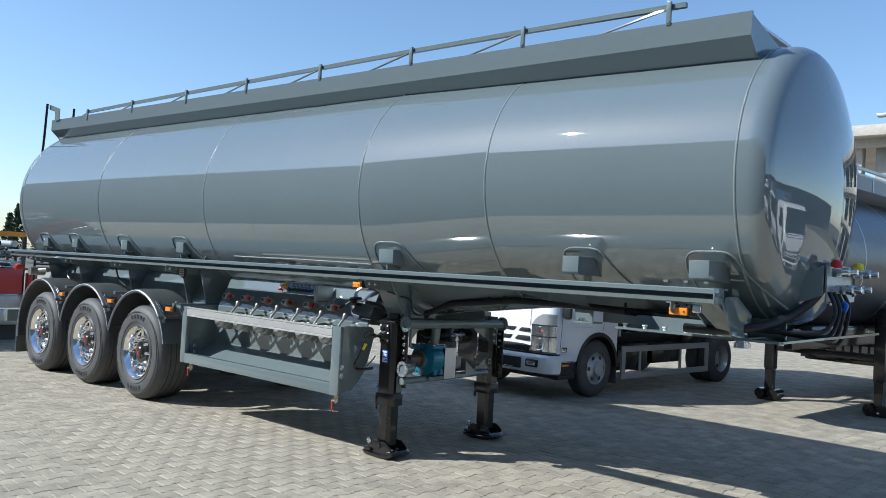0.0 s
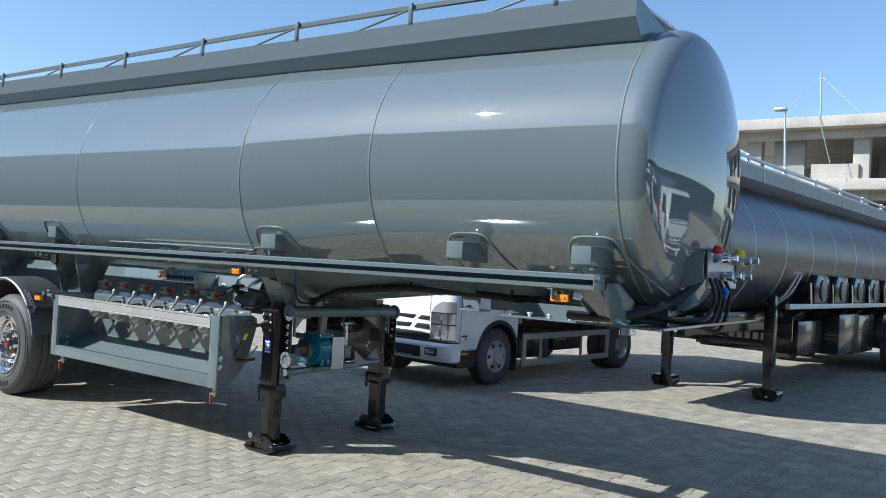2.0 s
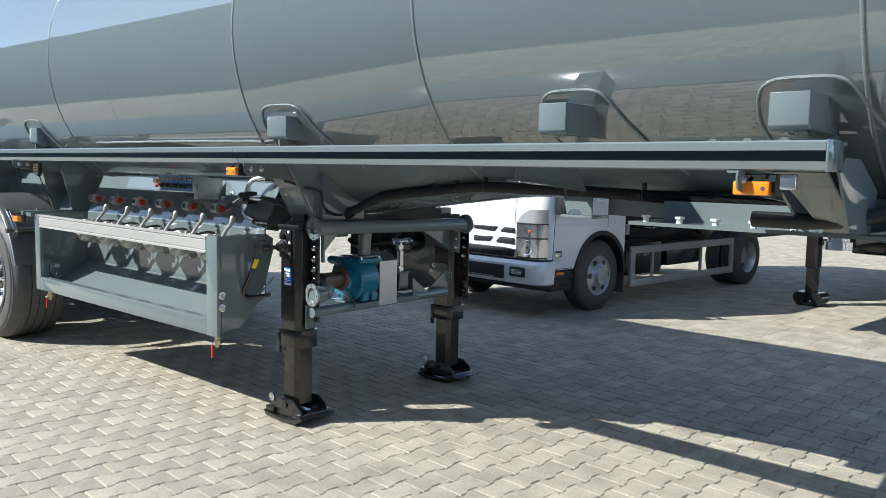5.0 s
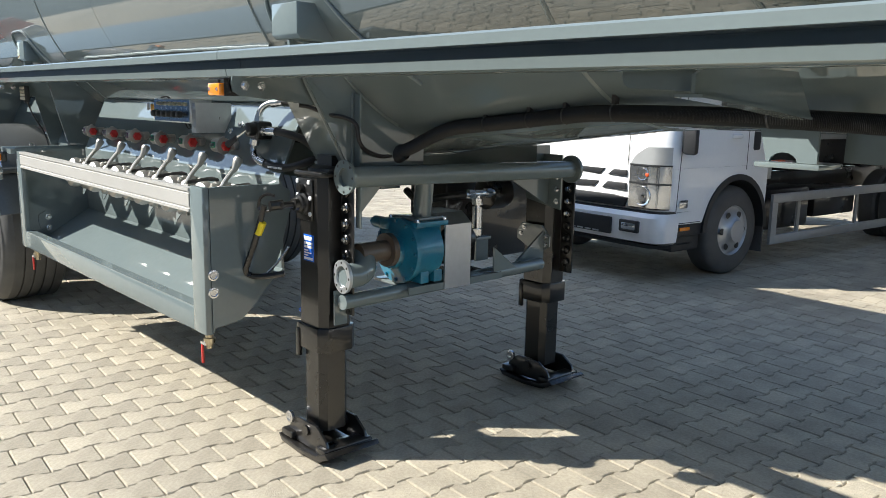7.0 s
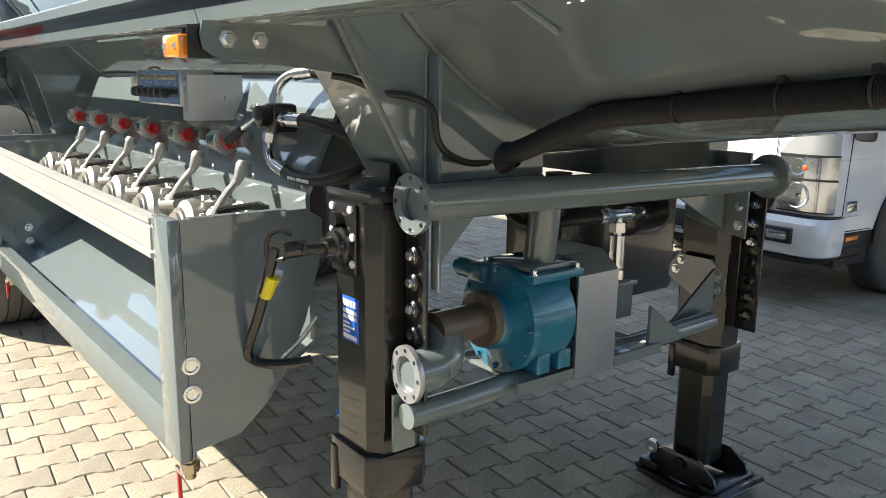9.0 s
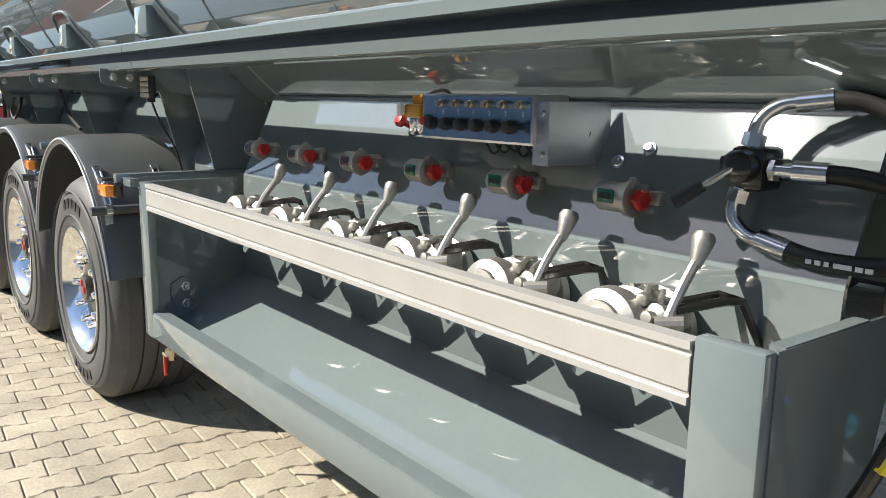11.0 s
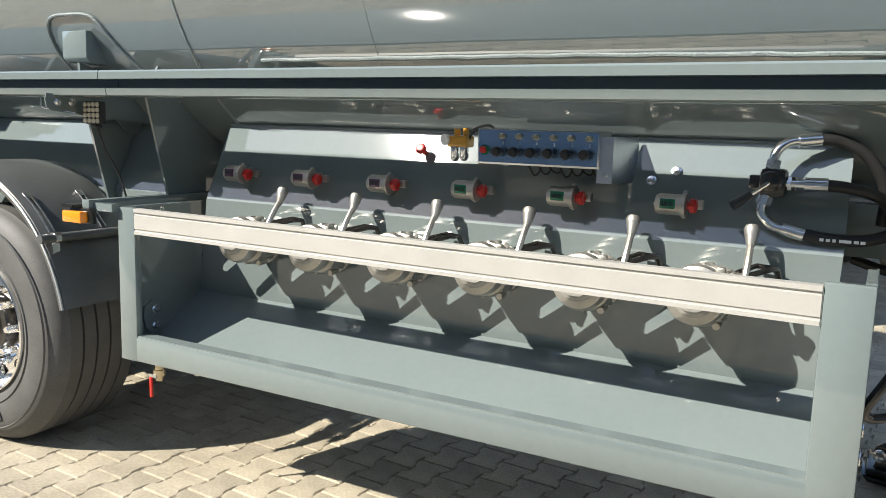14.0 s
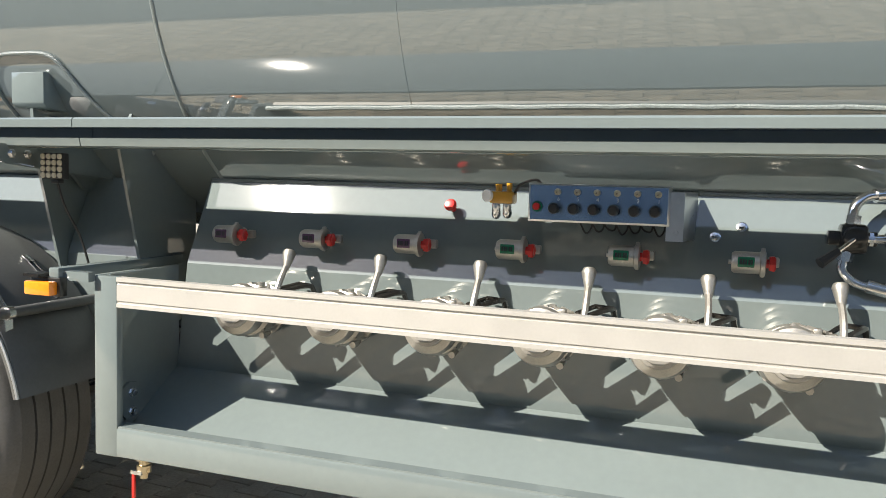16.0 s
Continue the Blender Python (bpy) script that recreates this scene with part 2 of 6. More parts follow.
def tank_at(x):
    """The tank's centre height and radius."""
    s = sorted(STATIONS)
    for a, b in zip(s, s[1:]):
        if x <= b[0] or b is s[-1]:
            u = (x - a[0]) / (b[0] - a[0])
            lo, hi = a[1] + u * (b[1] - a[1]), a[2] + u * (b[2] - a[2])
            return (lo + hi) / 2, (hi - lo) / 2


def tank_y(x, z, side=-1, out=0.0):
    """Where the tank's side lies at that height."""
    zc, r = tank_at(x)
    return YC + side * math.sqrt(max(0.0, (r + out) ** 2 - (z - zc) ** 2))


for (xa, *_), (xb, *_) in zip(STATIONS, STATIONS[1:]):
    bm = B()
    rings = []
    for k in range(7):
        x = xa + (xb - xa) * k / 6
        zc, r = tank_at(x)
        r += 0.0012 * math.sin(7.1 * x)
        rings.append([bm.verts.new((x, YC + r * math.cos(2 * math.pi * j / SEG), zc + r * math.sin(2 * math.pi * j / SEG))) for j in range(SEG)])
    for a, b in zip(rings, rings[1:]):
        for j in range(SEG):
            bm.faces.new((a[j], b[j], b[(j + 1) % SEG], a[(j + 1) % SEG]))
    bmesh.ops.recalc_face_normals(bm, faces=bm.faces)
    part("tank_section", bm, PAINT, trailer)
for x0, sgn, nm in ((-2.08, 1, "front_head"), (-12.40, -1, "rear_head")):
    zc, r = tank_at(x0)
    bm = B()
    prof = [(r, 0), (r, 0.07)]
    kr, crown = 0.15, 0.15
    for k in range(1, 9):
        a = k / 8 * radians(70)
        prof.append((r - kr + kr * math.cos(a), 0.07 + kr * math.sin(a)))
    r1, h1 = prof[-1]
    for k in range(1, 13):
        u = 1 - k / 12
        prof.append((r1 * u, h1 + crown * (1 - u * u)))
    turned(bm, prof, (x0, YC, zc), (sgn, 0, 0), SEG)
    part(nm, bm, PAINT, trailer, sharp=80)
for x, *_ in STATIONS:
    zc, r = tank_at(x)
    bm = B()
    turned(bm, [(r - 0.004, -0.011), (r + 0.003, -0.007), (r + 0.006, 0), (r + 0.003, 0.007), (r - 0.004, 0.011)], (x, YC, zc), (1, 0, 0), SEG)
    part("ring_weld", bm, WELD, trailer, sharp=80)

for x0, x1, z in ((-7.36, -5.28, 1.652),):
    bm = B()
    n = 24
    tube(bm, [(x0 + (x1 - x0) * k / n, tank_y(x0 + (x1 - x0) * k / n, z, -1, 0.002), z - 0.010 * max(0, k - 14) / 10 + 0.0015 * math.sin(2.3 * k)) for k in range(n + 1)], 0.008, 8, curve=False)
    part("seam_weld", bm, WELD, trailer)
bm = B()
tube(bm, [(-6.845, tank_y(-6.845, 1.58 + 0.05 * k, -1, -0.0015), 1.58 + 0.05 * k) for k in range(13)], 0.0035, 6, curve=False)
part("seam_weld", bm, PAINT, trailer)

# top coaming, with its folded side sheets
def along_tank(bm, prof, x0, x1):
    """Runs a closed outline of (y, z above the tank's top line) along the tank."""
    t = bmesh.new()
    ends = []
    for x in (x0, x1):
        zc, r = tank_at(min(x, -2.08))
        ends.append([t.verts.new((x, y, zc + r + z)) for y, z in prof])
    k = len(prof)
    t.faces.new(ends[0]), t.faces.new(ends[1])
    for i in range(k):
        t.faces.new((ends[0][i], ends[0][(i + 1) % k], ends[1][(i + 1) % k], ends[1][i]))
    merge(bm, t)


for sgn in (-1, 1):
    bm = B()
    if sgn < 0:
        prof = [(YC - 0.520, -0.188), (YC - 0.68, -0.045), (YC - 0.68, 0.11), (YC - 0.655, 0.11), (YC - 0.655, -0.035), (YC - 0.50, -0.178)]
    else:
        prof = [(YC + 0.50, -0.170), (YC + 0.56, -0.095), (YC + 0.545, -0.090), (YC + 0.48, -0.160)]
    along_tank(bm, prof, -12.65, -2.12)
    part("coaming_sheet", bm, PAINT, trailer)
    bm = B()
    tube(bm, [(x, YC + sgn * 0.530, sum(tank_at(x)) - 0.175) for x in (-12.6, -10, -8, -6, -5, -4, -3, -2.2)], 0.008, 6, curve=False)
    part("coaming_weld", bm, WELD, trailer)
for x in (-12.65, -2.14):
    zc, r = tank_at(min(x, -2.08))
    bm = B()
    prism(bm, [(YC - 0.66, zc + r + 0.105), (YC - 0.30, zc + r + 0.03), (YC + 0.50, zc + r - 0.10), (YC + 0.50, zc + r - 0.16), (YC - 0.53, zc + r - 0.19), (YC - 0.66, zc + r - 0.05)], "x", x, x + 0.012)
    part("coaming_end", bm, FRAME, trailer)
bm = B()
box(bm, -12.6, -2.2, YC - 0.30, YC + 0.30, 3.39, 3.41)
part("walkway", bm, GALV, trailer)

# folding handrail
def rail_top(x):
    """The handrail's top height, which sinks a little towards the rear."""
    return sum(tank_at(max(-12.4, min(x, -2.08)))) + 0.24 - 0.07 * (-2.58 - x) / 8.97


POSTS = (-2.69, -3.92, -5.14, -6.39, -7.64, -8.87, -10.19, -11.47)
bm = B()
for xa, xb in zip((-11.55,) + POSTS[:0:-1], POSTS[::-1]):
    za, zb = rail_top(xa), rail_top(xb)
    prism(bm, [(xa, za - 0.035), (xa, za), (xb, zb), (xb, zb - 0.035)], "y", 5.265, 5.30)
prism(bm, [(POSTS[0], rail_top(POSTS[0]) - 0.035), (POSTS[0], rail_top(POSTS[0])), (-2.58, rail_top(-2.58)), (-2.58, rail_top(-2.58) - 0.035)], "y", 5.265, 5.30)
bmesh.ops.remove_doubles(bm, verts=bm.verts, dist=0.0005)
handrail = part("handrail", bm, FRAME, trailer)
for x in POSTS:
    top = rail_top(x) - 0.24
    bm = B()
    box(bm, x - 0.017, x + 0.017, 5.240, 5.262, top + 0.09, top + 0.252, 0.004)
    rod(bm, (x, 5.236, top + 0.115), (x, 5.262, top + 0.115), 0.014, 8)
    part("post", bm, FRAME, handrail)
    bm = B()
    tube(bm, [(x - 0.02, 5.275, top + 0.215), (x - 0.62, 5.275, top + 0.10)], 0.010, 6, curve=False)
    part("strut", bm, FRAME, handrail)
bm = B()
prism(bm, [(-12.74, 3.80), (-12.36, 3.70), (-12.36, 3.53), (-12.52, 3.53), (-12.52, 3.67), (-12.72, 3.72)], "y", 5.235, 5.243)
part("ladder_plate", bm, FRAME, trailer)
for y in (5.20, 5.60):
    bm = B()
    tube(bm, [(-12.72, y, 3.80), (-12.76, y, 3.3), (-12.80, y, 2.8), (-12.80, y, 1.0)], 0.018, 8, steps=3)
    part("ladder_rail", bm, BLACK, trailer)
for k in range(7):
    bm = B()
    rod(bm, (-12.80, 5.20, 1.1 + 0.28 * k), (-12.80, 5.60, 1.1 + 0.28 * k), 0.013, 8)
    part("ladder_rung", bm, BLACK, trailer)

# side rails, a channel with a recessed middle
RAIL_D = 0.2125
for y0, sgn in ((RY, 1), (2 * YC - RY, -1)):
    for xa, xb in ((-12.62, -7.882), (-7.878, -5.122), (-5.118, -2.075)):
        bm = B()
        prof = [(0.044, 1.506), (0.036, 1.511), (0.030, 1.537), (0.09, 1.537), (0.09, 1.568), (0, 1.568), (0, 1.593), (0.006, 1.599), (RAIL_D, 1.599), (RAIL_D, 1.587), (0.14, 1.587), (0.14, 1.506)]
        prism(bm, [(y0 + sgn * a, z) for a, z in prof], "x", xa, xb)
        for v in bm.verts:
            v.co.z += 0.0017 * (v.co.x + 7.2)
        part("side_rail", bm, FRAME, trailer)
bm = B()
box(bm, -2.074, -2.066, RY - 0.002, RY + 0.143, 1.513, 1.610, 0.002)
part("rail_end_cap", bm, FRAME, trailer)


# cradle brackets with welded pads on the tank's side
def cradle(x, wide=0.120, low=1.36, tilt=0.0, near=True):
    zt = 1.775
    hx = wide / 2
    for sgn in ((-1, 1) if near else (1,)):
        def yy(y):
            return y if sgn < 0 else 2 * YC - y
        bm = B()
        inner = [(yy(tank_y(x, z, -1, -0.02)), z) for z in (zt, 1.69, 1.64)]
        prism(bm, [(yy(4.94), zt), (yy(4.94), 1.666), (yy(4.955), 1.650)] + inner[::-1], "x", x - hx, x + hx, 0.004)
        web = [(yy(tank_y(x, z, -1, -0.02)), z) for z in (1.609, 1.5, 1.4)]
        web = [p for p in web if abs(p[0] - YC) > 0.3]
        if low < 1.5:
            prism(bm, [(yy(4.957), 1.649), (yy(4.96), 1.609), (yy(5.06), 1.50), (yy(5.20), low), (yy(5.42), low)] + web[::-1], "x", x - 0.007, x + 0.007)
        part("cradle_bracket", bm, FRAME, trailer)
        if sgn < 0:
            bm = B()
            ring = []
            for dx, z in ((-0.16, 1.60), (-0.19, 1.70), (-0.175, 1.79), (-0.12, 1.832), (0.0, 1.838), (0.09, 1.832), (0.14, 1.80), (0.20, 1.70), (0.26, 1.62), (0.36, 1.50)):
                ring.append((x + dx, tank_y(x + dx, z, -1, 0.004), z))
            tube(bm, ring, 0.0075, 8)
            part("pad_weld", bm, WELD, trailer)


for x in (-2.257, -3.182):
    cradle(x, 0.130, low=1.6)
for x in (-8.272, -9.55, -10.90, -11.82):
    cradle(x, 0.147)
cradle(-5.0, 0.17)

# doubler seams on the belly above the landing gear
for x, z0, z1 in ((-5.040, 1.60, 1.468), (-4.985, 1.62, 1.344), (-5.063, 1.414, 1.311)):
    bm = B()
    tube(bm, [(x, tank_y(x, z0 + (z1 - z0) * k / 10, -1, 0.003), z0 + (z1 - z0) * k / 10) for k in range(11)], 0.006, 6, curve=False)
    part("seam_weld", bm, WELD, trailer)

# outrigger arms that carry the rail
def arm(x):
    bm = B()
    prism(bm, [(4.748, 1.5145), (4.742, 1.49), (4.748, 1.462), (4.77, 1.448), (5.06, 1.420), (5.55, 1.375), (5.55, 1.510), (5.2, 1.5145)], "x", x - 0.006, x, 0)
    box(bm, x - 0.05, x - 0.0062, 4.78, 5.3, 1.506, 1.5135)
    ob = part("outrigger_arm", bm, FRAME, trailer)
    bm = B()
    bolt(bm, (x, 4.795, 1.482), (1, 0, 0), 0.012, 0.009)
    row_of("bolt", bm, ZINC, ob, [(0, 0.065, 0)])


for x in (-5.025, -2.335, -8.19, -9.45, -10.80, -11.75):
    arm(x)

# vertical gussets over the landing gear
PROF = [(5.208, 1.200), (5.205, 1.206), (5.018, 1.532)]
for x in (-5.206, -5.000):
    bm = B()
    prism(bm, PROF[::-1] + [(5.244, 1.182), (5.60, 1.182), (5.60, 1.45), (5.30, 1.56), (5.14, 1.60)], "x", x - 0.006, x + 0.006)
    part("bolster_web", bm, FRAME, trailer, sharp=12)
bm = B()
prism(bm, PROF + [(y + 0.012, z + 0.004) for y, z in PROF[::-1]], "x", -5.199, -5.012)
part("bolster_face", bm, FRAME, trailer, sharp=12)
bm = B()
box(bm, -5.21, -4.99, 5.20, 5.60, 1.172, 1.181)
part("bolster_foot", bm, FRAME, trailer)
bm = B()
box(bm, -4.994, -4.948, 5.236, 5.246, 1.182, 1.462, 0.001)
part("stiffener", bm, FRAME, trailer)
bm = B()
tube(bm, [(-5.008, y - 0.003, z) for y, z in PROF[::-1]], 0.0055, 6, curve=False)
tube(bm, [(-5.208, 5.206, 1.188), (-5.12, 5.203, 1.186), (-4.99, 5.206, 1.188)], 0.008, 6, curve=False)
tube(bm, [(-4.992, 5.232, 1.47), (-4.992, 5.232, 1.19)], 0.005, 6, curve=False)
part("bolster_weld", bm, WELD, trailer)

# chassis beams, webs and cross pieces under the tank
for y in (5.42, 6.38):
    bm = B()
    box(bm, -12.4, -7.72, y, y + 0.10, 0.80, 1.10), box(bm, -12.4, -7.72, y - 0.04, y + 0.14, 1.085, 1.10), box(bm, -12.4, -7.72, y - 0.04, y + 0.14, 0.80, 0.815)
    part("chassis_beam", bm, FRAME, trailer)
    bm = B()
    box(bm, -7.7, -5.05, y, y + 0.10, 1.08, 1.24)
    part("chassis_beam", bm, FRAME, trailer)
for x in (-7.92, -8.30, -9.55, -10.90, -11.85):
    bm = B()
    prism(bm, [(4.99, 1.52), (5.16, 0.86), (5.42, 0.86), (5.42, 1.45), (5.10, 1.72)], "x", x - 0.006, x + 0.006)
    part("support_web", bm, FRAME, trailer)
for xa, xb in ((-8.29, -7.93), (-9.54, -8.31), (-10.89, -9.56), (-12.2, -10.91)):
    bm = B()
    prism(bm, [(5.272, 1.410), (5.138, 1.118), (5.150, 0.86), (5.162, 0.86), (5.150, 1.118), (5.284, 1.410)], "x", xa, xb)
    part("fascia_panel", bm, FRAME, trailer, sharp=12)

# sloping face plate between the rail and the coupler plate
bm = B()
face = [(-2.30, 4.955, 1.512), (-2.13, 4.955, 1.512), (-2.10, 5.255, 1.302), (-2.21, 5.255, 1.302), (-2.262, 5.075, 1.430)]
lo, hi = [bm.verts.new(p) for p in face], [bm.verts.new((x, y + 0.006, z + 0.008)) for x, y, z in face]
bm.faces.new(lo), bm.faces.new(hi)
for i in range(5):
    bm.faces.new((lo[i], lo[(i + 1) % 5], hi[(i + 1) % 5], hi[i]))
bmesh.ops.recalc_face_normals(bm, faces=bm.faces)
part("face_plate", bm, FRAME, trailer)

# outrigger beam behind the coupler plate: web, bottom flange, rounded lug under the rail, notched foot plate
bm = B()
prism(bm, [(4.90, 1.505), (4.955, 1.528), (5.36, 1.528), (5.455, 1.420), (5.20, 1.445), (4.90, 1.467)], "x", -3.336, -3.326)
web = part("outrigger_web", bm, FRAME, trailer)
bm = B()
prism(bm, [(4.92, 1.458), (4.92, 1.465), (5.20, 1.444), (5.45, 1.419), (5.45, 1.412), (5.20, 1.437)], "x", -3.388, -3.320)
part("bottom_flange", bm, FRAME, web)
bm = B()
lug = [(-3.337, 1.500), (-3.337, 1.528), (-3.548, 1.528)] + [(-3.523 - 0.025 * math.cos(t), 1.503 - 0.025 * math.sin(t)) for t in [math.pi / 2 * k / 5 for k in range(6)]] + [(-3.337, 1.470)]
prism(bm, lug, "y", 4.955, 4.963)
part("rail_lug", bm, FRAME, web)
bm = B()
foot = [(-3.490, 1.424), (-3.320, 1.420), (-3.320, 1.299), (-3.372, 1.299)]
foot += [(-3.410 + 0.038 * math.cos(t), 1.299 + 0.026 * math.sin(t)) for t in [math.pi * k / 8 for k in range(1, 8)]]
foot += [(-3.448, 1.299), (-3.456, 1.299)]
prism(bm, foot, "y", 5.500, 5.510)
part("foot_plate", bm, FRAME, web)
bm = B()
box(bm, -3.475, -3.30, 5.47, 5.62, 1.284, 1.298, 0.003)
part("foot_flange", bm, FRAME, web)

# coupler plate and front underframe
bm = B()
box(bm, -2.995, -1.86, 5.26, 6.60, 1.285, 1.300)
prism(bm, [(-1.86, 1.285), (-1.62, 1.335), (-1.62, 1.35), (-1.86, 1.300)], "y", 5.30, 6.56)
coupler = part("coupler_plate", bm, FRAME, trailer)
bm = B()
rod(bm, (-2.93, 5.29, 1.298), (-2.93, 5.29, 1.325), 0.013, 8)
rod(bm, (-2.93, 5.29, 1.318), (-2.93, 5.29, 1.327), 0.021, 6)
row_of("bolt", bm, MARK, coupler, [(0.15 * k, 0, 0) for k in range(1, 6)], "white-painted bolt")
bm = B()
box(bm, -3.30, -1.95, 5.62, 5.64, 1.30, 1.42)
part("underframe_web", bm, FRAME, trailer)
bm = B()
box(bm, -2.93, -2.25, 5.45, 5.46, 1.30, 1.385)
part("skirt_panel", bm, FRAME, trailer)
x = -2.30
pts = [(4.98, 1.52), (5.05, 1.44), (5.30, 1.302)]
pts += [(5.40 - 0.05 * math.cos(a), 1.302 + 0.05 * math.sin(a)) for a in [math.pi * k / 8 for k in range(9)]]
pts += [(5.64, 1.302), (5.64, 1.46), (5.30, 1.56)]
bm = B()
prism(bm, pts, "x", x - 0.005, x + 0.005)
part("coupler_gusset", bm, FRAME, trailer)
bm = B()
prism(bm, [(4.90, 1.512), (5.05, 1.315), (5.30, 1.302), (5.36, 1.45), (5.12, 1.56), (4.95, 1.56)], "x", -2.085, -2.076)
part("front_gusset", bm, FRAME, trailer)
bm = B()
rod(bm, (-2.35, YC, 1.285), (-2.35, YC, 1.21), 0.045, 20)
rod(bm, (-2.35, YC, 1.225), (-2.35, YC, 1.19), 0.057, 20)
part("kingpin", bm, ZINC, trailer)

# air and electric couplings on the front head
for y in (5.565, 6.285):
    bm = B()
    prism(bm, [(-1.72, 1.79), (-1.72, 1.60), (-1.80, 1.565), (-1.925, 1.53), (-1.85, 1.757), (-1.79, 1.752)], "y", y, y + 0.008)
    part("coupling_bracket", bm, FRAME, trailer)
    bm = B()
    tube(bm, [(-1.925, y - 0.004, 1.53), (-1.85, y - 0.004, 1.757)], 0.007, 6, curve=False)
    part("bracket_weld", bm, WELD, trailer)
bm = B()
tube(bm, [(-2.45, 5.20, 1.34), (-2.20, 5.22, 1.345), (-2.0, 5.31, 1.384), (-1.9, 5.49, 1.448), (-1.80, 5.60, 1.55), (-1.755, 5.66, 1.64)], 0.030, 12)
part("cable_conduit", bm, HOSE, trailer)
for (y, z), mat, cap in (((5.76, 1.75), ZINC, RED), ((6.26, 1.75), ZINC, YELLOW), ((5.86, 1.64), ZINC, None), ((6.10, 1.64), ZINC, None)):
    bm = B()
    turned(bm, [(0, 0), (0.022, 0), (0.022, 0.05), (0.030, 0.055), (0.030, 0.10), (0.020, 0.11), (0.020, 0.15), (0, 0.15)], (-1.72, y, z), (1, 0, 0.05), 14)
    box(bm, -1.72, -1.66, y - 0.035, y + 0.035, z - 0.03, z + 0.03, 0.008)
    ob = part("coupling_valve", bm, mat, trailer)
    if cap:
        bm = B()
        turned(bm, [(0, 0), (0.034, 0), (0.038, 0.02), (0.026, 0.05), (0, 0.055)], (-1.70, y, z + 0.03), (0.2, 0, 1), 12)
        part("cap", bm, cap, ob)
bm = B()
box(bm, -1.745, -1.735, 5.70, 6.34, 1.56, 1.80)
part("coupling_plate", bm, GALV, trailer)
for k, y in enumerate((5.62, 5.72, 5.80, 5.92)):
    bm = B()
    tube(bm, [(-1.71, y + 0.05, 1.62), (-1.66, y + 0.02, 1.50), (-1.70, y - 0.03, 1.38 - 0.03 * k), (-1.80, y - 0.12, 1.36 - 0.02 * k), (-2.05, y - 0.25, 1.35)], 0.013, 8)
    part("air_hose", bm, HOSE, trailer)
bm = B()
tube(bm, [(-1.66, 5.80, 1.56), (-1.64, 5.795, 1.54), (-1.65, 5.79, 1.50)], 0.016, 8)
part("blue_coupling", bm, BLUE, trailer)

# ---- valve box under the side rail ----
X0, X1, YF = -7.805, -5.295, 4.748
bm = B()
box(bm, X0, X0 + 0.09, YF, YF + 0.03, 0.515, 1.10, 0.006), box(bm, X0 + 0.001, X0 + 0.03, YF + 0.028, YF + 0.05, 0.516, 1.099)
part("box_post", bm, FRAME, trailer)
bm = B()
box(bm, X1 - 0.11, X1, YF, YF + 0.03, 0.515, 1.10, 0.006)
part("box_post", bm, FRAME, trailer)
bm = B()
box(bm, X0 + 0.08, X1 - 0.10, YF + 0.001, YF + 0.03, 0.516, 0.612, 0.006)
prism(bm, [(YF + 0.004, 0.602), (YF + 0.004, 0.6165), (YF + 0.055, 0.6165), (YF + 0.055, 0.602)], "x", X0 + 0.085, X1 - 0.105)
part("box_sill", bm, FRAME, trailer)
bm = B()
prism(bm, [(YF + 0.032, 0.528), (4.840, 0.528), (4.846, 0.530), (5.151, 0.722), (5.151, 0.708), (4.846, 0.516), (YF + 0.032, 0.516)], "x", X0 + 0.006, X1 - 0.09)
part("box_floor", bm, FRAME, trailer, sharp=12)
bm = B()
FOLD = [(-7.797, 5.152, 0.715), (-5.400, 5.152, 0.715), (-7.742, 5.138, 1.110), (-5.385, 5.138, 1.112), (-7.735, 5.272, 1.410), (-5.390, 5.272, 1.410)]
vs = [bm.verts.new(p) for p in FOLD] + [bm.verts.new((x, y + 0.012, z)) for x, y, z in FOLD]
for q in ((0, 1, 3, 2), (2, 3, 5, 4), (6, 7, 9, 8), (8, 9, 11, 10), (0, 1, 7, 6), (4, 5, 11, 10), (0, 2, 8, 6), (2, 4, 10, 8), (1, 3, 9, 7), (3, 5, 11, 9)):
    bm.faces.new([vs[i] for i in q])
bmesh.ops.recalc_face_normals(bm, faces=bm.faces)
part("back_panel", bm, FRAME, trailer, sharp=12)
bm = B()
tube(bm, [(-7.73, 5.272, 1.413), (-5.40, 5.272, 1.413)], 0.006, 6, curve=False)
part("panel_flange", bm, WELD, trailer)
for x, nm in ((X0, "end"), (X1 - 0.006, "end")):
    bm = B()
    pts = [(YF + 0.0302, 0.518), (4.79, 0.540), (4.90, 0.556), (4.968, 0.615), (5.025, 0.685), (5.084, 0.815), (5.138, 1.0), (5.135, 1.07), (5.09, 1.097), (YF + 0.0302, 1.098)]
    if x == X0:
        pts = [(YF + 0.0502, 0.518), (4.86, 0.518), (5.165, 0.70), (5.165, 1.098), (YF + 0.0502, 1.098)]
    prism(bm, pts, "x", x, x + 0.006)
    box(bm, x + 0.001 if x == X0 else x - 0.02, x + 0.025 if x == X0 else x + 0.004, YF + 0.051, 5.04, 1.090, 1.0995)
    end = part("box_end", bm, FRAME, trailer)
    if x != X0:
        bm = B()
        turned(bm, [(0.024, -0.001), (0.022, 0.003), (0.016, 0.004), (0.013, 0.001), (0, 0.001)], (x + 0.006, 4.785, 0.755), (1, 0, 0), 16)
        row_of("plug", bm, ZINC, end, [(0, 0, -0.07)])
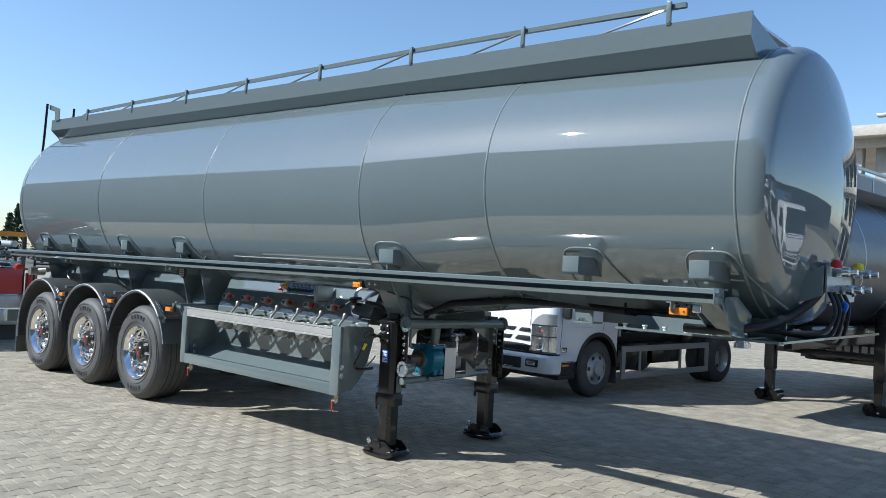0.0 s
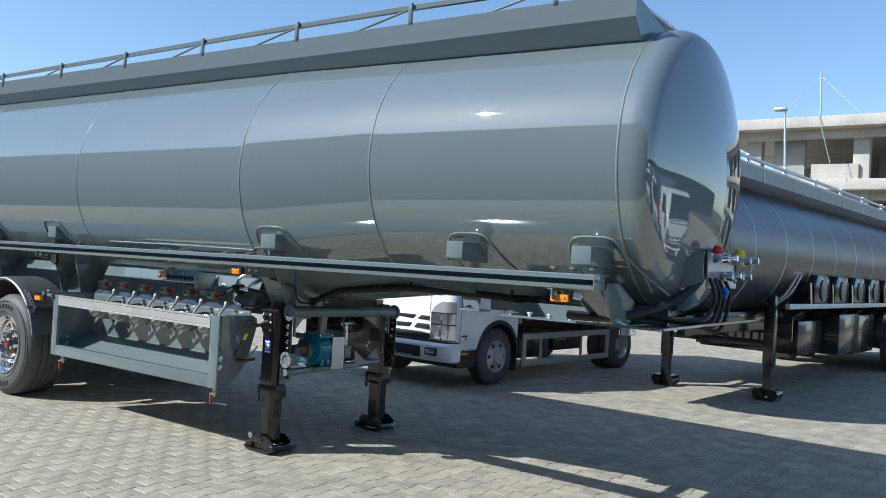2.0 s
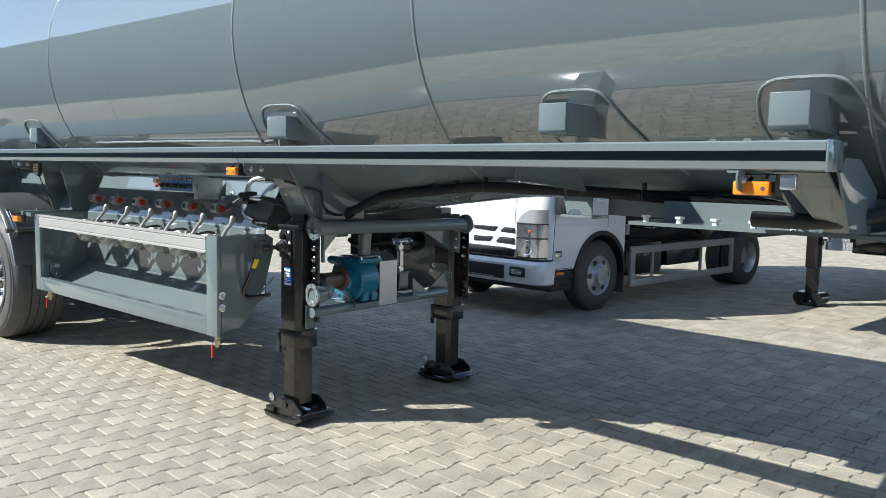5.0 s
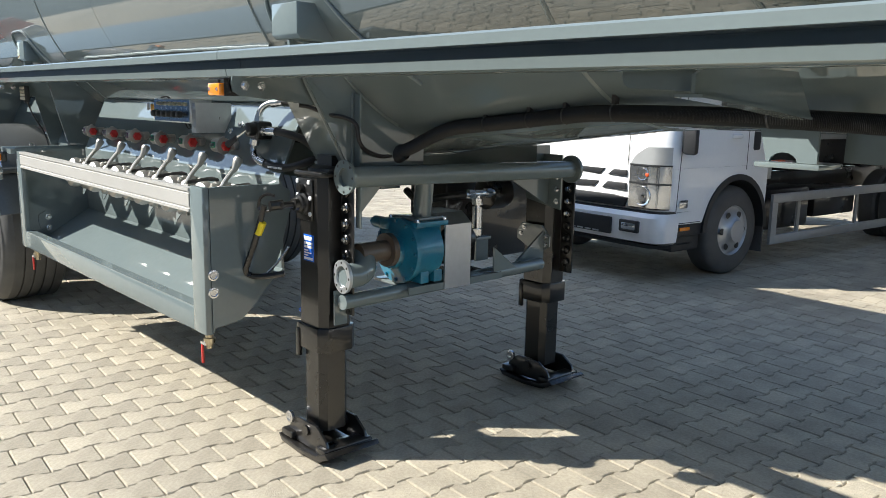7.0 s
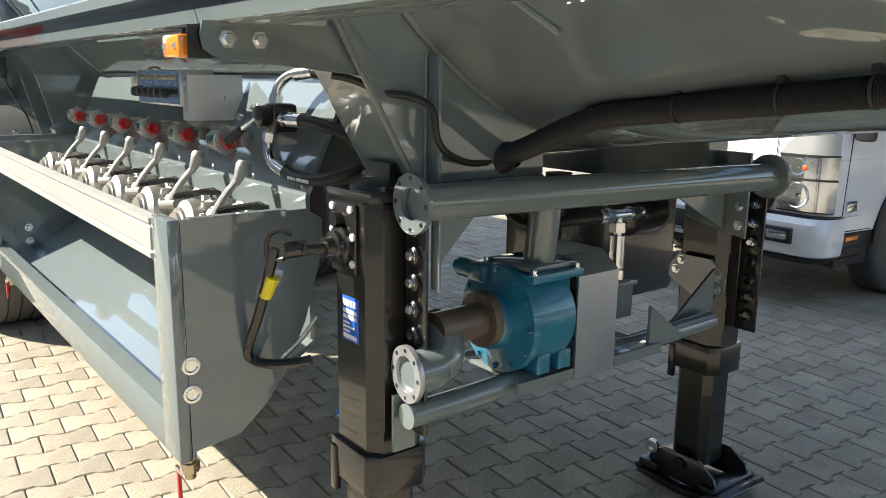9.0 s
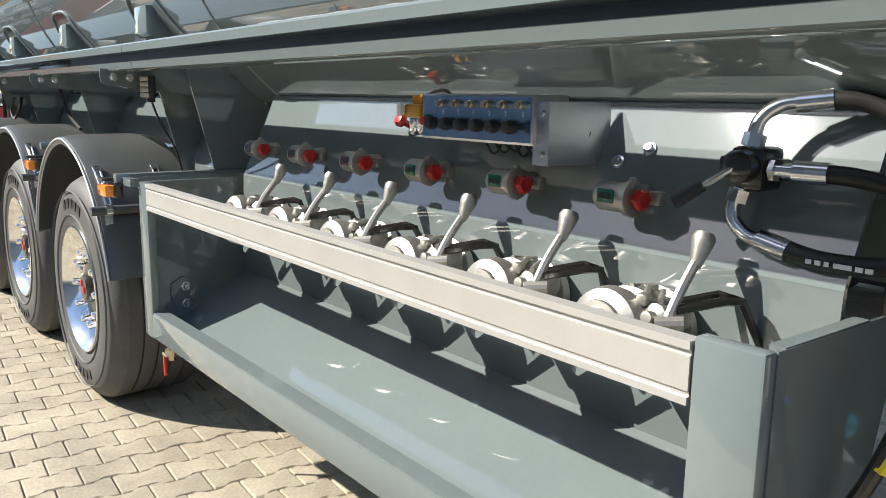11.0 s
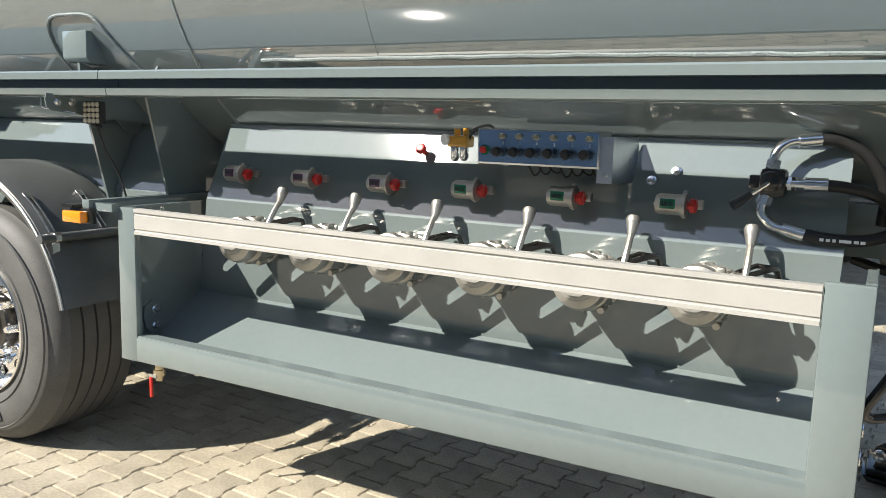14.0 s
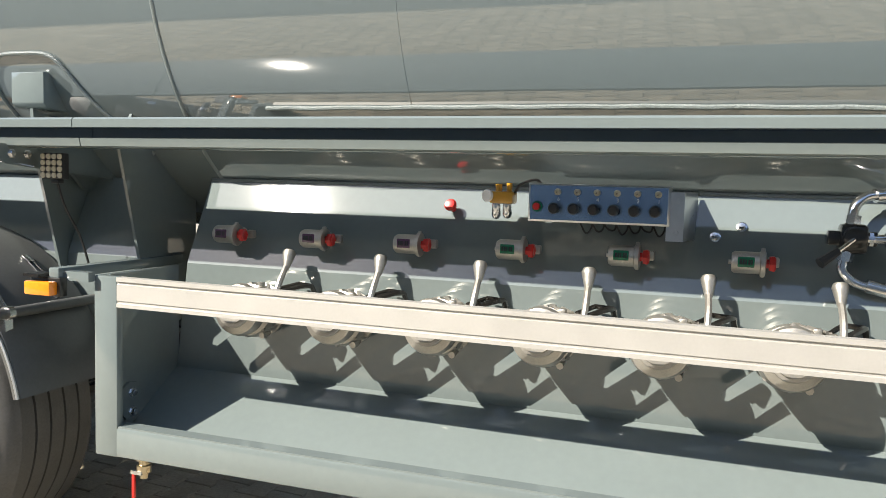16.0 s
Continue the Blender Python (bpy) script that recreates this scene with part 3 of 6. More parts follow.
for x in (X0 + 0.006, X1 - 0.006):
    s = 1 if x < -6 else -1
    bm = B()
    edge = [(4.838, 1.075), (4.871, 0.945), (4.903, 0.850), (4.927, 0.800), (4.930, 0.776), (4.918, 0.760), (4.880, 0.738), (4.862, 0.722)]
    prism(bm, [(YF + 0.052, 1.075)] + edge + [(YF + 0.052, 0.715)], "x", x, x + s * 0.005)
    part("gusset", bm, FRAME, trailer)
    bm = B()
    prism(bm, [(4.851, 0.700), (4.847, 0.660), (4.857, 0.617), (4.880, 0.592), (4.925, 0.585), (4.930, 0.715), (4.890, 0.722)], "x", x, x + s * 0.010)
    ob = part("hinge_plate", bm, FRAME, trailer)
    bm = B()
    bolt(bm, (x + s * 0.010, 4.906, 0.684), (s, 0, 0), 0.013, 0.014)
    row_of("bolt", bm, ZINC, ob, [(0, 0.0, -0.067)])
bm = B()
prof = [(0, 1.004), (0, 1.015), (0.006, 1.017), (0.006, 1.023), (0.002, 1.025), (0.002, 1.076), (0.006, 1.078), (0.006, 1.084), (0, 1.086), (0, 1.099), (0.03, 1.099), (0.03, 1.004)]
prism(bm, [(YF - 0.004 + a, z) for a, z in prof], "x", X0 + 0.092, X1 - 0.112)
for v in bm.verts:
    v.co.z -= 0.0035 * (v.co.x - X0)
part("guard_bar", bm, ALU, trailer, "brushed aluminium guard bar")
for x in (-7.645, -5.355):
    bm = B()
    turned(bm, [(0, 0), (0.017, 0), (0.017, 0.025), (0.024, 0.027), (0.024, 0.05), (0.014, 0.052), (0.014, 0.07), (0, 0.07)], (x, 4.79, 0.516), (0, 0, -1), 10)
    ob = part("drain_valve", bm, BRASS, trailer)
    bm = B()
    box(bm, x - 0.03, x - 0.018, 4.765, 4.775, 0.38, 0.47, 0.003)
    part("handle", bm, RED, ob, "red drain lever")
    bm = B()
    box(bm, x - 0.032, x + 0.01, 4.764, 4.770, 0.462, 0.474)
    part("link", bm, ZINC, ob)


# six discharge valves, each with a lever and a linkage
def discharge_valve(x):
    axis = Vector((0.0, -0.990, 0.14)).normalized()
    c = Vector((x, 5.168, 0.962))
    bm = B()
    ringed = [(r * 1.04, a * 1.55) for r, a in [(0.050, 0), (0.050, 0.03), (0.082, 0.032), (0.085, 0.048), (0.072, 0.052), (0.068, 0.07), (0.083, 0.074), (0.088, 0.09), (0.083, 0.105),
                (0.066, 0.11), (0.066, 0.118), (0.080, 0.122), (0.084, 0.135), (0.078, 0.150), (0.058, 0.158), (0.056, 0.163), (0.046, 0.164), (0.044, 0.170), (0, 0.171)]]
    turned(bm, ringed, c, axis, 28)
    box(bm, x + 0.05, x + 0.115, 5.00, 5.06, 1.005, 1.055, 0.012)
    turned(bm, [(0, -0.02), (0.026, -0.018), (0.028, 0.012), (0.014, 0.02), (0.012, 0.036), (0, 0.038)], (x + 0.085, 4.99, 1.03), (0, -1, 0.2), 12)
    ob = part("discharge_valve", bm, CAST, trailer, "cast steel discharge valve")
    q = axis.to_track_quat("Z", "Y").to_matrix()
    bm = B()
    p = c + q @ Vector((0.086, 0, 0.088))
    rod(bm, p, p + axis * 0.075, 0.007, 6)
    row_of("clamp_bolt", bm, CAST, ob, [q @ Vector((0.086 * (math.cos(2 * math.pi * k / 8) - 1), 0.086 * math.sin(2 * math.pi * k / 8), 0)) for k in range(1, 8)])
    bm = B()
    path = [(x + 0.117, 4.972, 1.03), (x + 0.119, 5.005, 1.085), (x + 0.116, 5.052, 1.135)]
    tube(bm, path, 0.010, 8, steps=3)
    turned(bm, [(0.009, 0), (0.012, 0.01), (0.020, 0.045), (0.022, 0.056), (0.018, 0.066), (0, 0.071)], (x + 0.117, 5.048, 1.124), (-0.06, 0.50, 1), 14)
    rod(bm, (x + 0.105, 4.955, 1.03), (x + 0.145, 4.985, 1.035), 0.014, 10)
    part("lever", bm, CAST, ob)
    bm = B()
    tube(bm, [(x + 0.125, 4.99, 1.055), (x + 0.175, 5.06, 1.07), (x + 0.185, 5.10, 1.065), (x + 0.205, 5.155, 0.96)], 0.009, 6, curve=False)
    tube(bm, [(x + 0.09, 5.03, 1.055), (x + 0.13, 5.11, 1.068), (x + 0.185, 5.105, 1.065)], 0.008, 6, curve=False)
    part("linkage", bm, BLACK, ob)
    bm = B()
    prism(bm, [(-0.025, 0.018), (-0.025, -0.018), (-0.135, -0.016), (-0.148, 0.0), (-0.13, 0.014)], "y", 0, 0.004, 0, Matrix.Translation((x - 0.055, 5.05, 0.935)) @ Matrix.Rotation(radians(-38), 4, "Y"))
    part("stop_strap", bm, FRAME, ob)
    bm = B()
    rod(bm, (x + 0.05, 5.05, 0.905), (x + 0.05, 5.01, 0.90), 0.011, 8)
    part("drain_plug", bm, CAST, ob)
    bm = B()
    rod(bm, (x + 0.012, 5.055, 1.066), (x + 0.058, 4.985, 1.064), 0.007, 8), rod(bm, (x + 0.040, 5.065, 1.062), (x + 0.082, 5.000, 1.060), 0.006, 8)
    box(bm, x + 0.000, x + 0.024, 5.045, 5.075, 1.048, 1.072, 0.005), box(bm, x + 0.046, x + 0.068, 4.972, 4.995, 1.050, 1.074, 0.005)
    part("clamp_latch", bm, CAST, ob)
    return ob


VX = [-7.400 + 0.3340 * k for k in range(6)]
for x in VX:
    discharge_valve(x)


# level gauges with red knobs
def level_gauge(x, display):
    c = Vector((x, 5.105, 1.225))
    bm = B()
    turned(bm, [(0, -0.052), (0.026, -0.052), (0.031, -0.044), (0.031, 0.022), (0.037, 0.024), (0.037, 0.036), (0.030, 0.038), (0, 0.038)], c, (1, 0, 0), 20)
    box(bm, x + 0.024, x + 0.036, 5.098, 5.112, 1.186, 1.268, 0.003)
    rod(bm, c, (x, 5.19, 1.225), 0.022, 12)
    rod(bm, (x - 0.06, 5.105, 1.225), (x - 0.05, 5.105, 1.225), 0.006, 8)
    ob = part("level_gauge", bm, CAST, trailer, "steel level gauge with a red knob")
    bm = B()
    turned(bm, [(0, 0.0), (0.014, 0.0), (0.014, 0.008), (0.022, 0.009), (0.024, 0.022), (0.018, 0.026), (0.008, 0.024), (0, 0.022)], (x + 0.038, 5.105, 1.225), (1, 0, 0), 6)
    part("knob", bm, RED, ob)
    bm = B()
    box(bm, x - 0.036, x + 0.008, 5.0725, 5.0765, 1.214, 1.243, 0.002)
    win = part("display", bm, display, ob)
    bm = B()
    for k, w in enumerate((0.006, 0.006, 0.004, 0.006, 0.004)):
        box(bm, x - 0.031 + 0.0075 * k, x - 0.031 + 0.0075 * k + w, 5.0718, 5.0726, 1.222, 1.236)
    part("digits", bm, BLACK, ob)
    bm = B()
    box(bm, x + 0.045, x + 0.075, 5.135, 5.16, 1.212, 1.24, 0.004)
    part("gauge_lug", bm, CAST, ob)


for k in range(6):
    level_gauge(-7.543 + 0.3405 * k, MAUVE if k < 3 else GREEN)

# red push knob, air regulator, control panel
bm = B()
turned(bm, [(0.010, 0), (0.010, 0.024), (0.019, 0.026), (0.021, 0.037), (0.016, 0.046), (0, 0.049)], (-6.765, 5.235, 1.338), (0, -0.91, 0.42), 18)
part("push_knob", bm, RED, trailer)
bm = B()
box(bm, -6.63, -6.53, 5.10, 5.16, 1.36, 1.41, 0.008)
rod(bm, (-6.60, 5.13, 1.41), (-6.60, 5.13, 1.44), 0.014, 10), rod(bm, (-6.555, 5.13, 1.41), (-6.555, 5.13, 1.445), 0.012, 10)
reg = part("air_regulator", bm, PURGE, trailer, "yellow air regulator with clear bowls")
bm = B()
turned(bm, [(0, 0.0), (0.024, 0), (0.026, 0.012), (0.022, 0.016), (0, 0.014)], (-6.632, 5.10, 1.392), (-0.3, -1, 0), 18)
part("dial", bm, MARK, reg)
bm = B()
turned(bm, [(0.019, 0), (0.019, -0.05), (0.012, -0.062), (0, -0.066)], (-6.608, 5.13, 1.36), (0, 0, 1), 12)
row_of("bowl", bm, LENS, reg, [(0.047, 0, 0.004)])
bm = B()
tube(bm, [(-6.54, 5.13, 1.39), (-6.50, 5.11, 1.44), (-6.44, 5.13, 1.46), (-6.42, 5.16, 1.42)], 0.006, 6)
part("air_line", bm, HOSE, reg)
reg.scale = (0.75, 1, 0.75)
reg.location = (-6.53 * 0.25, 0, 1.38 * 0.25)
bm = B()
box(bm, -6.548, -6.078, 5.068, 5.18, 1.310, 1.436, 0.003)
panel = part("control_box", bm, STAINLESS, trailer, "stainless control box with black knobs")
# Steel face of the box; its blue is sky reflection put into the colour.
bm = B()
box(bm, -6.541, -6.085, 5.0655, 5.0677, 1.317, 1.430)
part("face_film", bm, SKYSTEEL, panel, "steel face with blue sky reflection in its colour")
bm = B()
turned(bm, [(0.011, 0), (0.011, 0.012), (0.008, 0.014), (0.008, 0.022), (0, 0.023)], (-6.445, 5.066, 1.410), (0, -1, 0), 12)
row_of("indicator", bm, BRASS, panel, [(0.066 * k, 0, 0) for k in range(1, 6)])
bm = B()
turned(bm, [(0.009, 0), (0.009, 0.018), (0.017, 0.022), (0.019, 0.036), (0.014, 0.048), (0, 0.050)], (-6.452, 5.066, 1.356), (0, -1, 0), 16)
row_of("push_button", bm, PLASTIC, panel, [(0.066 * k, 0, 0) for k in range(1, 6)])
bm = B()
turned(bm, [(0.018, 0), (0.018, 0.008), (0, 0.009)], (-6.515, 5.066, 1.360), (0, -1, 0), 16)
ring = part("button_ring", bm, GREEN, panel)
bm = B()
turned(bm, [(0.012, 0), (0.012, 0.016), (0, 0.018)], (-6.515, 5.060, 1.360), (0, -1, 0), 14)
part("red_button", bm, RED, panel)
panel.scale = (0.87, 1, 0.9)
panel.location = (-6.541 * 0.13 + 0.074, 0, 0.138)
for k, ch in enumerate("654321"):
    cu = bpy.data.curves.new("number", "FONT")
    cu.body, cu.size, cu.align_x, cu.extrude = ch, 0.018, "CENTER", 0.0004
    tmp = bpy.data.objects.new("number", cu)
    me = bpy.data.meshes.new_from_object(tmp)
    bpy.data.objects.remove(tmp)
    me.materials.append(MARK)
    ob = new("number", me)
    ob.parent = panel
    ob.matrix_basis = Matrix.Translation((-6.443 + 0.066 * k, 5.0652, 1.381)) @ Matrix.Rotation(radians(90), 4, "X")
bm = B()
prism(bm, [(-6.073, 5.085), (-6.035, 5.085), (-6.005, 5.245), (-5.995, 5.245), (-6.025, 5.078), (-6.073, 5.078)], "z", 1.275, 1.415)
bolt(bm, (-6.045, 5.078, 1.30), (0, -1, 0), 0.008, 0.006), bolt(bm, (-6.045, 5.078, 1.39), (0, -1, 0), 0.008, 0.006)
part("panel_bracket", bm, STAINLESS, trailer)
for k in range(9):
    bm = B()
    a = -6.34 + 0.036 * k
    tube(bm, [(a, 5.16, 1.335), (a + 0.01, 5.165, 1.31), (a + 0.025, 5.175, 1.283 + 0.006 * (k % 3)), (a + 0.04, 5.185, 1.30), (a + 0.045, 5.19, 1.35)], 0.003, 6)
    part("pneumatic_tube", bm, HOSE, trailer)
for p in ((-5.868, 5.228, 1.318), (-5.94, 5.213, 1.286)):
    bm = B()
    turned(bm, [(0.016, -0.002), (0.016, 0.002), (0.011, 0.003), (0.010, 0.012), (0, 0.013)], p, (0, -0.91, 0.42), 12)
    part("panel_bolt", bm, ZINC, trailer)

# hydraulic valve with its hoses
bm = B()
box(bm, -5.645, -5.575, 5.115, 5.19, 1.27, 1.35, 0.012)
turned(bm, [(0.030, 0), (0.030, 0.03), (0.022, 0.036), (0, 0.038)], (-5.61, 5.115, 1.315), (0, -1, 0), 16)
box(bm, -5.675, -5.55, 5.13, 5.17, 1.29, 1.33, 0.006)
hv = part("hydraulic_valve", bm, BLACK, trailer, "black hydraulic valve with chromed fittings")
hv.location = (0.028, 0.018, -0.008)
bm = B()
tube(bm, [(-5.61, 5.085, 1.315), (-5.66, 5.055, 1.275)], 0.006, 8, curve=False)
part("handle_rod", bm, ZINC, hv)
bm = B()
rod(bm, (-5.655, 5.058, 1.279), (-5.70, 5.035, 1.245), 0.011, 10, 0.015)
part("grip", bm, PLASTIC, hv)
for pts in ([(-5.615, 5.14, 1.345), (-5.61, 5.15, 1.395), (-5.58, 5.17, 1.425), (-5.53, 5.19, 1.432)], [(-5.575, 5.14, 1.310), (-5.55, 5.14, 1.310), (-5.50, 5.145, 1.310)], [(-5.625, 5.13, 1.275), (-5.635, 5.125, 1.225), (-5.60, 5.12, 1.19), (-5.545, 5.12, 1.178)]):
    bm = B()
    tube(bm, pts, 0.014, 12)
    d = (Vector(pts[-1]) - Vector(pts[-2])).normalized()
    rod(bm, Vector(pts[-1]) - d * 0.03, Vector(pts[-1]) + d * 0.03, 0.020, 14)
    rod(bm, Vector(pts[0]) + (Vector(pts[1]) - Vector(pts[0])).normalized() * 0.004, Vector(pts[0]).lerp(Vector(pts[1]), 0.55), 0.021, 6)
    part("fitting", bm, ZINC, hv)
for pts in ([(-5.51, 5.195, 1.434), (-5.45, 5.22, 1.43), (-5.38, 5.24, 1.39), (-5.33, 5.26, 1.30), (-5.33, 5.28, 1.20)], [(-5.48, 5.147, 1.310), (-5.42, 5.16, 1.305), (-5.34, 5.20, 1.28), (-5.30, 5.26, 1.22)],
            [(-5.525, 5.12, 1.175), (-5.45, 5.12, 1.165), (-5.36, 5.14, 1.168), (-5.30, 5.18, 1.19), (-5.27, 5.25, 1.22)]):
    bm = B()
    tube(bm, [(x + 0.028, y + 0.018, z - 0.008) for x, y, z in pts], 0.0165, 12)
    part("hydraulic_hose", bm, HOSE, trailer)
bm = B()
for k, w in enumerate((0.010, 0.010, 0.008, 0.03, 0.012, 0.012)):
    box(bm, -5.447 + 0.016 * k + (0.02 if k > 3 else 0), -5.447 + 0.016 * k + (0.02 if k > 3 else 0) + w, 5.119, 5.1215, 1.152, 1.160)
part("hose_print", bm, MARK, trailer)

# clearance lamps, work lamp
def amber_lamp(x, y, z, w=0.12, h=0.048, hang=0.03):
    bm = B()
    box(bm, x - w / 2 - 0.012, x + w / 2 + 0.012, y + 0.022, y + 0.05, z - h / 2, z + h / 2, 0.004)
    box(bm, x - w / 2 - 0.01, x + w / 2 + 0.02, y + 0.0, y + 0.06, z + h / 2 + hang, z + h / 2 + hang + 0.004)
    for dx in (-0.035, 0.035):
        rod(bm, (x + dx, y + 0.03, z + h / 2 + hang - 0.012), (x + dx, y + 0.03, z + h / 2 + hang + 0.006), 0.006, 6)
    box(bm, x + w / 2 + 0.014, x + w / 2 + 0.018, y, y + 0.06, z - h / 2, z + h / 2 + hang)
    ob = part("clearance_lamp", bm, BLACK, trailer, "amber side lamp under the rail")
    bm = B()
    box(bm, x - w / 2, x + w / 2, y - 0.012, y + 0.022, z - h / 2, z + h / 2, 0.007)
    part("lens", bm, AMBER, ob)
    bm = B()
    bolt(bm, (x - w * 0.33, y - 0.012, z), (0, -1, 0), 0.005, 0.004)
    row_of("screw", bm, ZINC, ob, [(w * 0.66, 0, 0)])


amber_lamp(-5.098, 4.722, 1.468, 0.088, 0.044, 0.012)
amber_lamp(-2.31, 4.80, 1.458, 0.118, 0.046, 0.02)
bm = B()
box(bm, -2.225, -2.175, 4.80, 4.83, 1.455, 1.505, 0.006)
part("white_marker", bm, LENS, trailer)
bm = B()
tube(bm, [(-8.36, 4.80, 1.505), (-8.30, 4.80, 1.50), (-8.29, 4.80, 1.46), (-8.20, 4.81, 1.452), (-8.13, 4.83, 1.44)], 0.003, 6)
part("lamp_cable", bm, ZINC, trailer)
bm = B()
box(bm, -8.17, -8.07, 4.895, 4.925, 1.40, 1.49, 0.006)
box(bm, -8.13, -8.10, 4.90, 4.93, 1.385, 1.40, 0.003)
wl = part("work_lamp", bm, PLASTIC, trailer, "square LED work lamp")
bm = B()
turned(bm, [(0.0105, 0), (0.009, 0.004), (0, 0.006)], (-8.157, 4.894, 1.413), (0, -1, 0), 10)
row_of("led", bm, LED, wl, [(0.0245 * i, 0, 0.0215 * j) for i in range(4) for j in range(4) if i + j])
bm = B()
tube(bm, [(-8.12, 4.92, 1.39), (-8.115, 4.95, 1.30), (-8.10, 5.0, 1.20), (-8.08, 5.02, 1.10)], 0.0045, 6)
part("cable", bm, HOSE, wl)

# ---- landing legs ----
def landing_leg(y, crank):
    """y: the leg's near face."""
    bm = B()
    prism(bm, [(-5.185, y + 0.012), (-5.172, y), (-5.045, y), (-5.015, y + 0.03), (-5.015, y + 0.125), (-5.045, y + 0.155), (-5.172, y + 0.155), (-5.185, y + 0.143)], "z", 0.46, 1.145)
    leg = part("landing_leg", bm, BLACK, trailer, "black landing leg with a folding foot")
    bm = B()
    box(bm, -5.195, -5.00, y - 0.012, y + 0.165, 1.145, 1.165, 0.005)
    turned(bm, [(0.07, 0), (0.068, 0.012), (0.05, 0.022), (0, 0.026)], (-5.10, y + 0.075, 1.163), (0, 0, 1), 20)
    part("top_cap", bm, BLACK, leg)
    bm = B()
    prism(bm, [(-5.195, y - 0.008), (-5.172, y - 0.012), (-5.035, y - 0.012), (-5.005, y + 0.02), (-5.005, y + 0.135), (-5.035, y + 0.166), (-5.195, y + 0.166)], "z", 0.44, 0.54, 0.003)
    box(bm, -5.188, -5.165, y - 0.018, y + 0.0, 0.40, 0.52, 0.004)
    part("collar", bm, BLACK, leg)
    bm = B()
    prism(bm, [(-5.165, y + 0.02), (-5.15, y + 0.008), (-5.06, y + 0.008), (-5.035, y + 0.035), (-5.035, y + 0.12), (-5.06, y + 0.145), (-5.165, y + 0.145)], "z", 0.10, 0.46)
    part("inner_tube", bm, BLACK, leg)
    bm = B()
    box(bm, -5.012, -4.935, y + 0.088, y + 0.098, 0.60, 1.14, 0.003)
    box(bm, -5.020, -5.010, y + 0.03, y + 0.08, 0.60, 1.14)
    flange = part("mounting_flange", bm, BLACK, leg)
    bm = B()
    turned(bm, [(0.021, 0), (0.021, 0.010), (0.015, 0.014), (0.010, 0.006), (0, 0.006)], (-4.970, y + 0.088, 0.655), (0, -1, 0), 14)
    row_of("boss", bm, BLACK, flange, [(0, 0, 0.062 * k) for k in range(1, 8)])
    bm = B()
    bolt(bm, (-4.970, y + 0.078, 0.903), (0, -1, 0), 0.011, 0.014)
    row_of("nut", bm, ZINC, flange, [(0, 0, 0.062 * k) for k in range(1, 4)])
    # foot: a rocking plate with side cheeks
    bm = B()
    pts = [(-5.275, 0.040), (-5.25, 0.012), (-5.10, 0.0), (-4.97, 0.010), (-4.905, 0.045), (-4.925, 0.060), (-4.99, 0.032), (-5.10, 0.022), (-5.235, 0.032)]
    prism(bm, pts, "y", y - 0.055, y + 0.205, 0.003)
    cheek = [(-5.25, 0.03), (-4.94, 0.03), (-4.965, 0.09), (-5.03, 0.135), (-5.17, 0.135), (-5.225, 0.10)]
    prism(bm, cheek, "y", y - 0.025, y - 0.012, 0.003)
    prism(bm, cheek, "y", y + 0.165, y + 0.178, 0.003)
    box(bm, -5.26, -5.18, y - 0.05, y + 0.20, 0.04, 0.07, 0.008), box(bm, -5.01, -4.94, y - 0.045, y + 0.195, 0.035, 0.065, 0.008)
    rod(bm, (-5.10, y - 0.035, 0.10), (-5.10, y + 0.19, 0.10), 0.022, 14)
    foot = part("foot", bm, BLACK, leg)
    bm = B()
    turned(bm, [(0, 0.0), (0.026, 0), (0.026, 0.012), (0.018, 0.014), (0.010, 0.010), (0, 0.010)], (-5.215, y - 0.026, 0.125), (0, -1, 0), 14)
    part("pivot_pin", bm, ZINC, leg)
    if not crank:
        return
    bm = B()
    box(bm, -5.180, -5.072, y - 0.010, y + 0.001, 0.97, 1.135, 0.004)
    turned(bm, [(0.046, 0), (0.046, 0.012), (0.036, 0.016), (0.036, 0.028), (0.026, 0.032), (0.024, 0.050), (0.013, 0.052), (0.013, 0.10), (0, 0.101)], (-5.125, y - 0.010, 1.035), (0, -1, 0), 24)
    gear = part("gear_cover", bm, BLACK, leg)
    bm = B()
    turned(bm, [(0.009, 0), (0.009, 0.005), (0.004, 0.007), (0, 0.004)], (-5.168, y - 0.010, 1.122), (0, -1, 0), 10)
    row_of("screw", bm, MARK, gear, [(0.08, 0, 0), (0, 0, -0.055), (0.09, 0, -0.062), (0.088, 0, -0.125)])
    bm = B()
    rod(bm, (-5.135, y - 0.01, 1.095), (-5.135, y - 0.03, 1.095), 0.017, 10)
    part("plug", bm, BLACK, gear)
    bm = B()
    j = Vector((-5.165, 4.965, 1.030))
    rod(bm, j, j + Vector((0.012, 0.05, 0.004)), 0.020, 10)
    tube(bm, [j + Vector((0.02, 0.01, 0.04)), j + Vector((-0.01, -0.01, 0.045)), j + Vector((-0.045, -0.018, 0.02)), j + Vector((-0.045, -0.018, -0.02)), j + Vector((0.0, 0, -0.02))], 0.006, 6)
    tube(bm, [j + Vector((-0.025, -0.01, 0.0)), Vector((-5.235, 4.935, 0.88)), Vector((-5.292, 4.925, 0.765)), Vector((-5.288, 4.94, 0.738)), Vector((-5.25, 4.965, 0.735)), Vector((-5.19, 5.01, 0.748)), Vector((-5.17, 5.03, 0.755))], 0.0125, 10)
    part("crank", bm, BLACK, leg, "black folding crank handle")
    bm = B()
    d = (Vector((-5.235, 4.935, 0.88)) - j).normalized()
    rod(bm, j + d * 0.075, j + d * 0.13, 0.0150, 10)
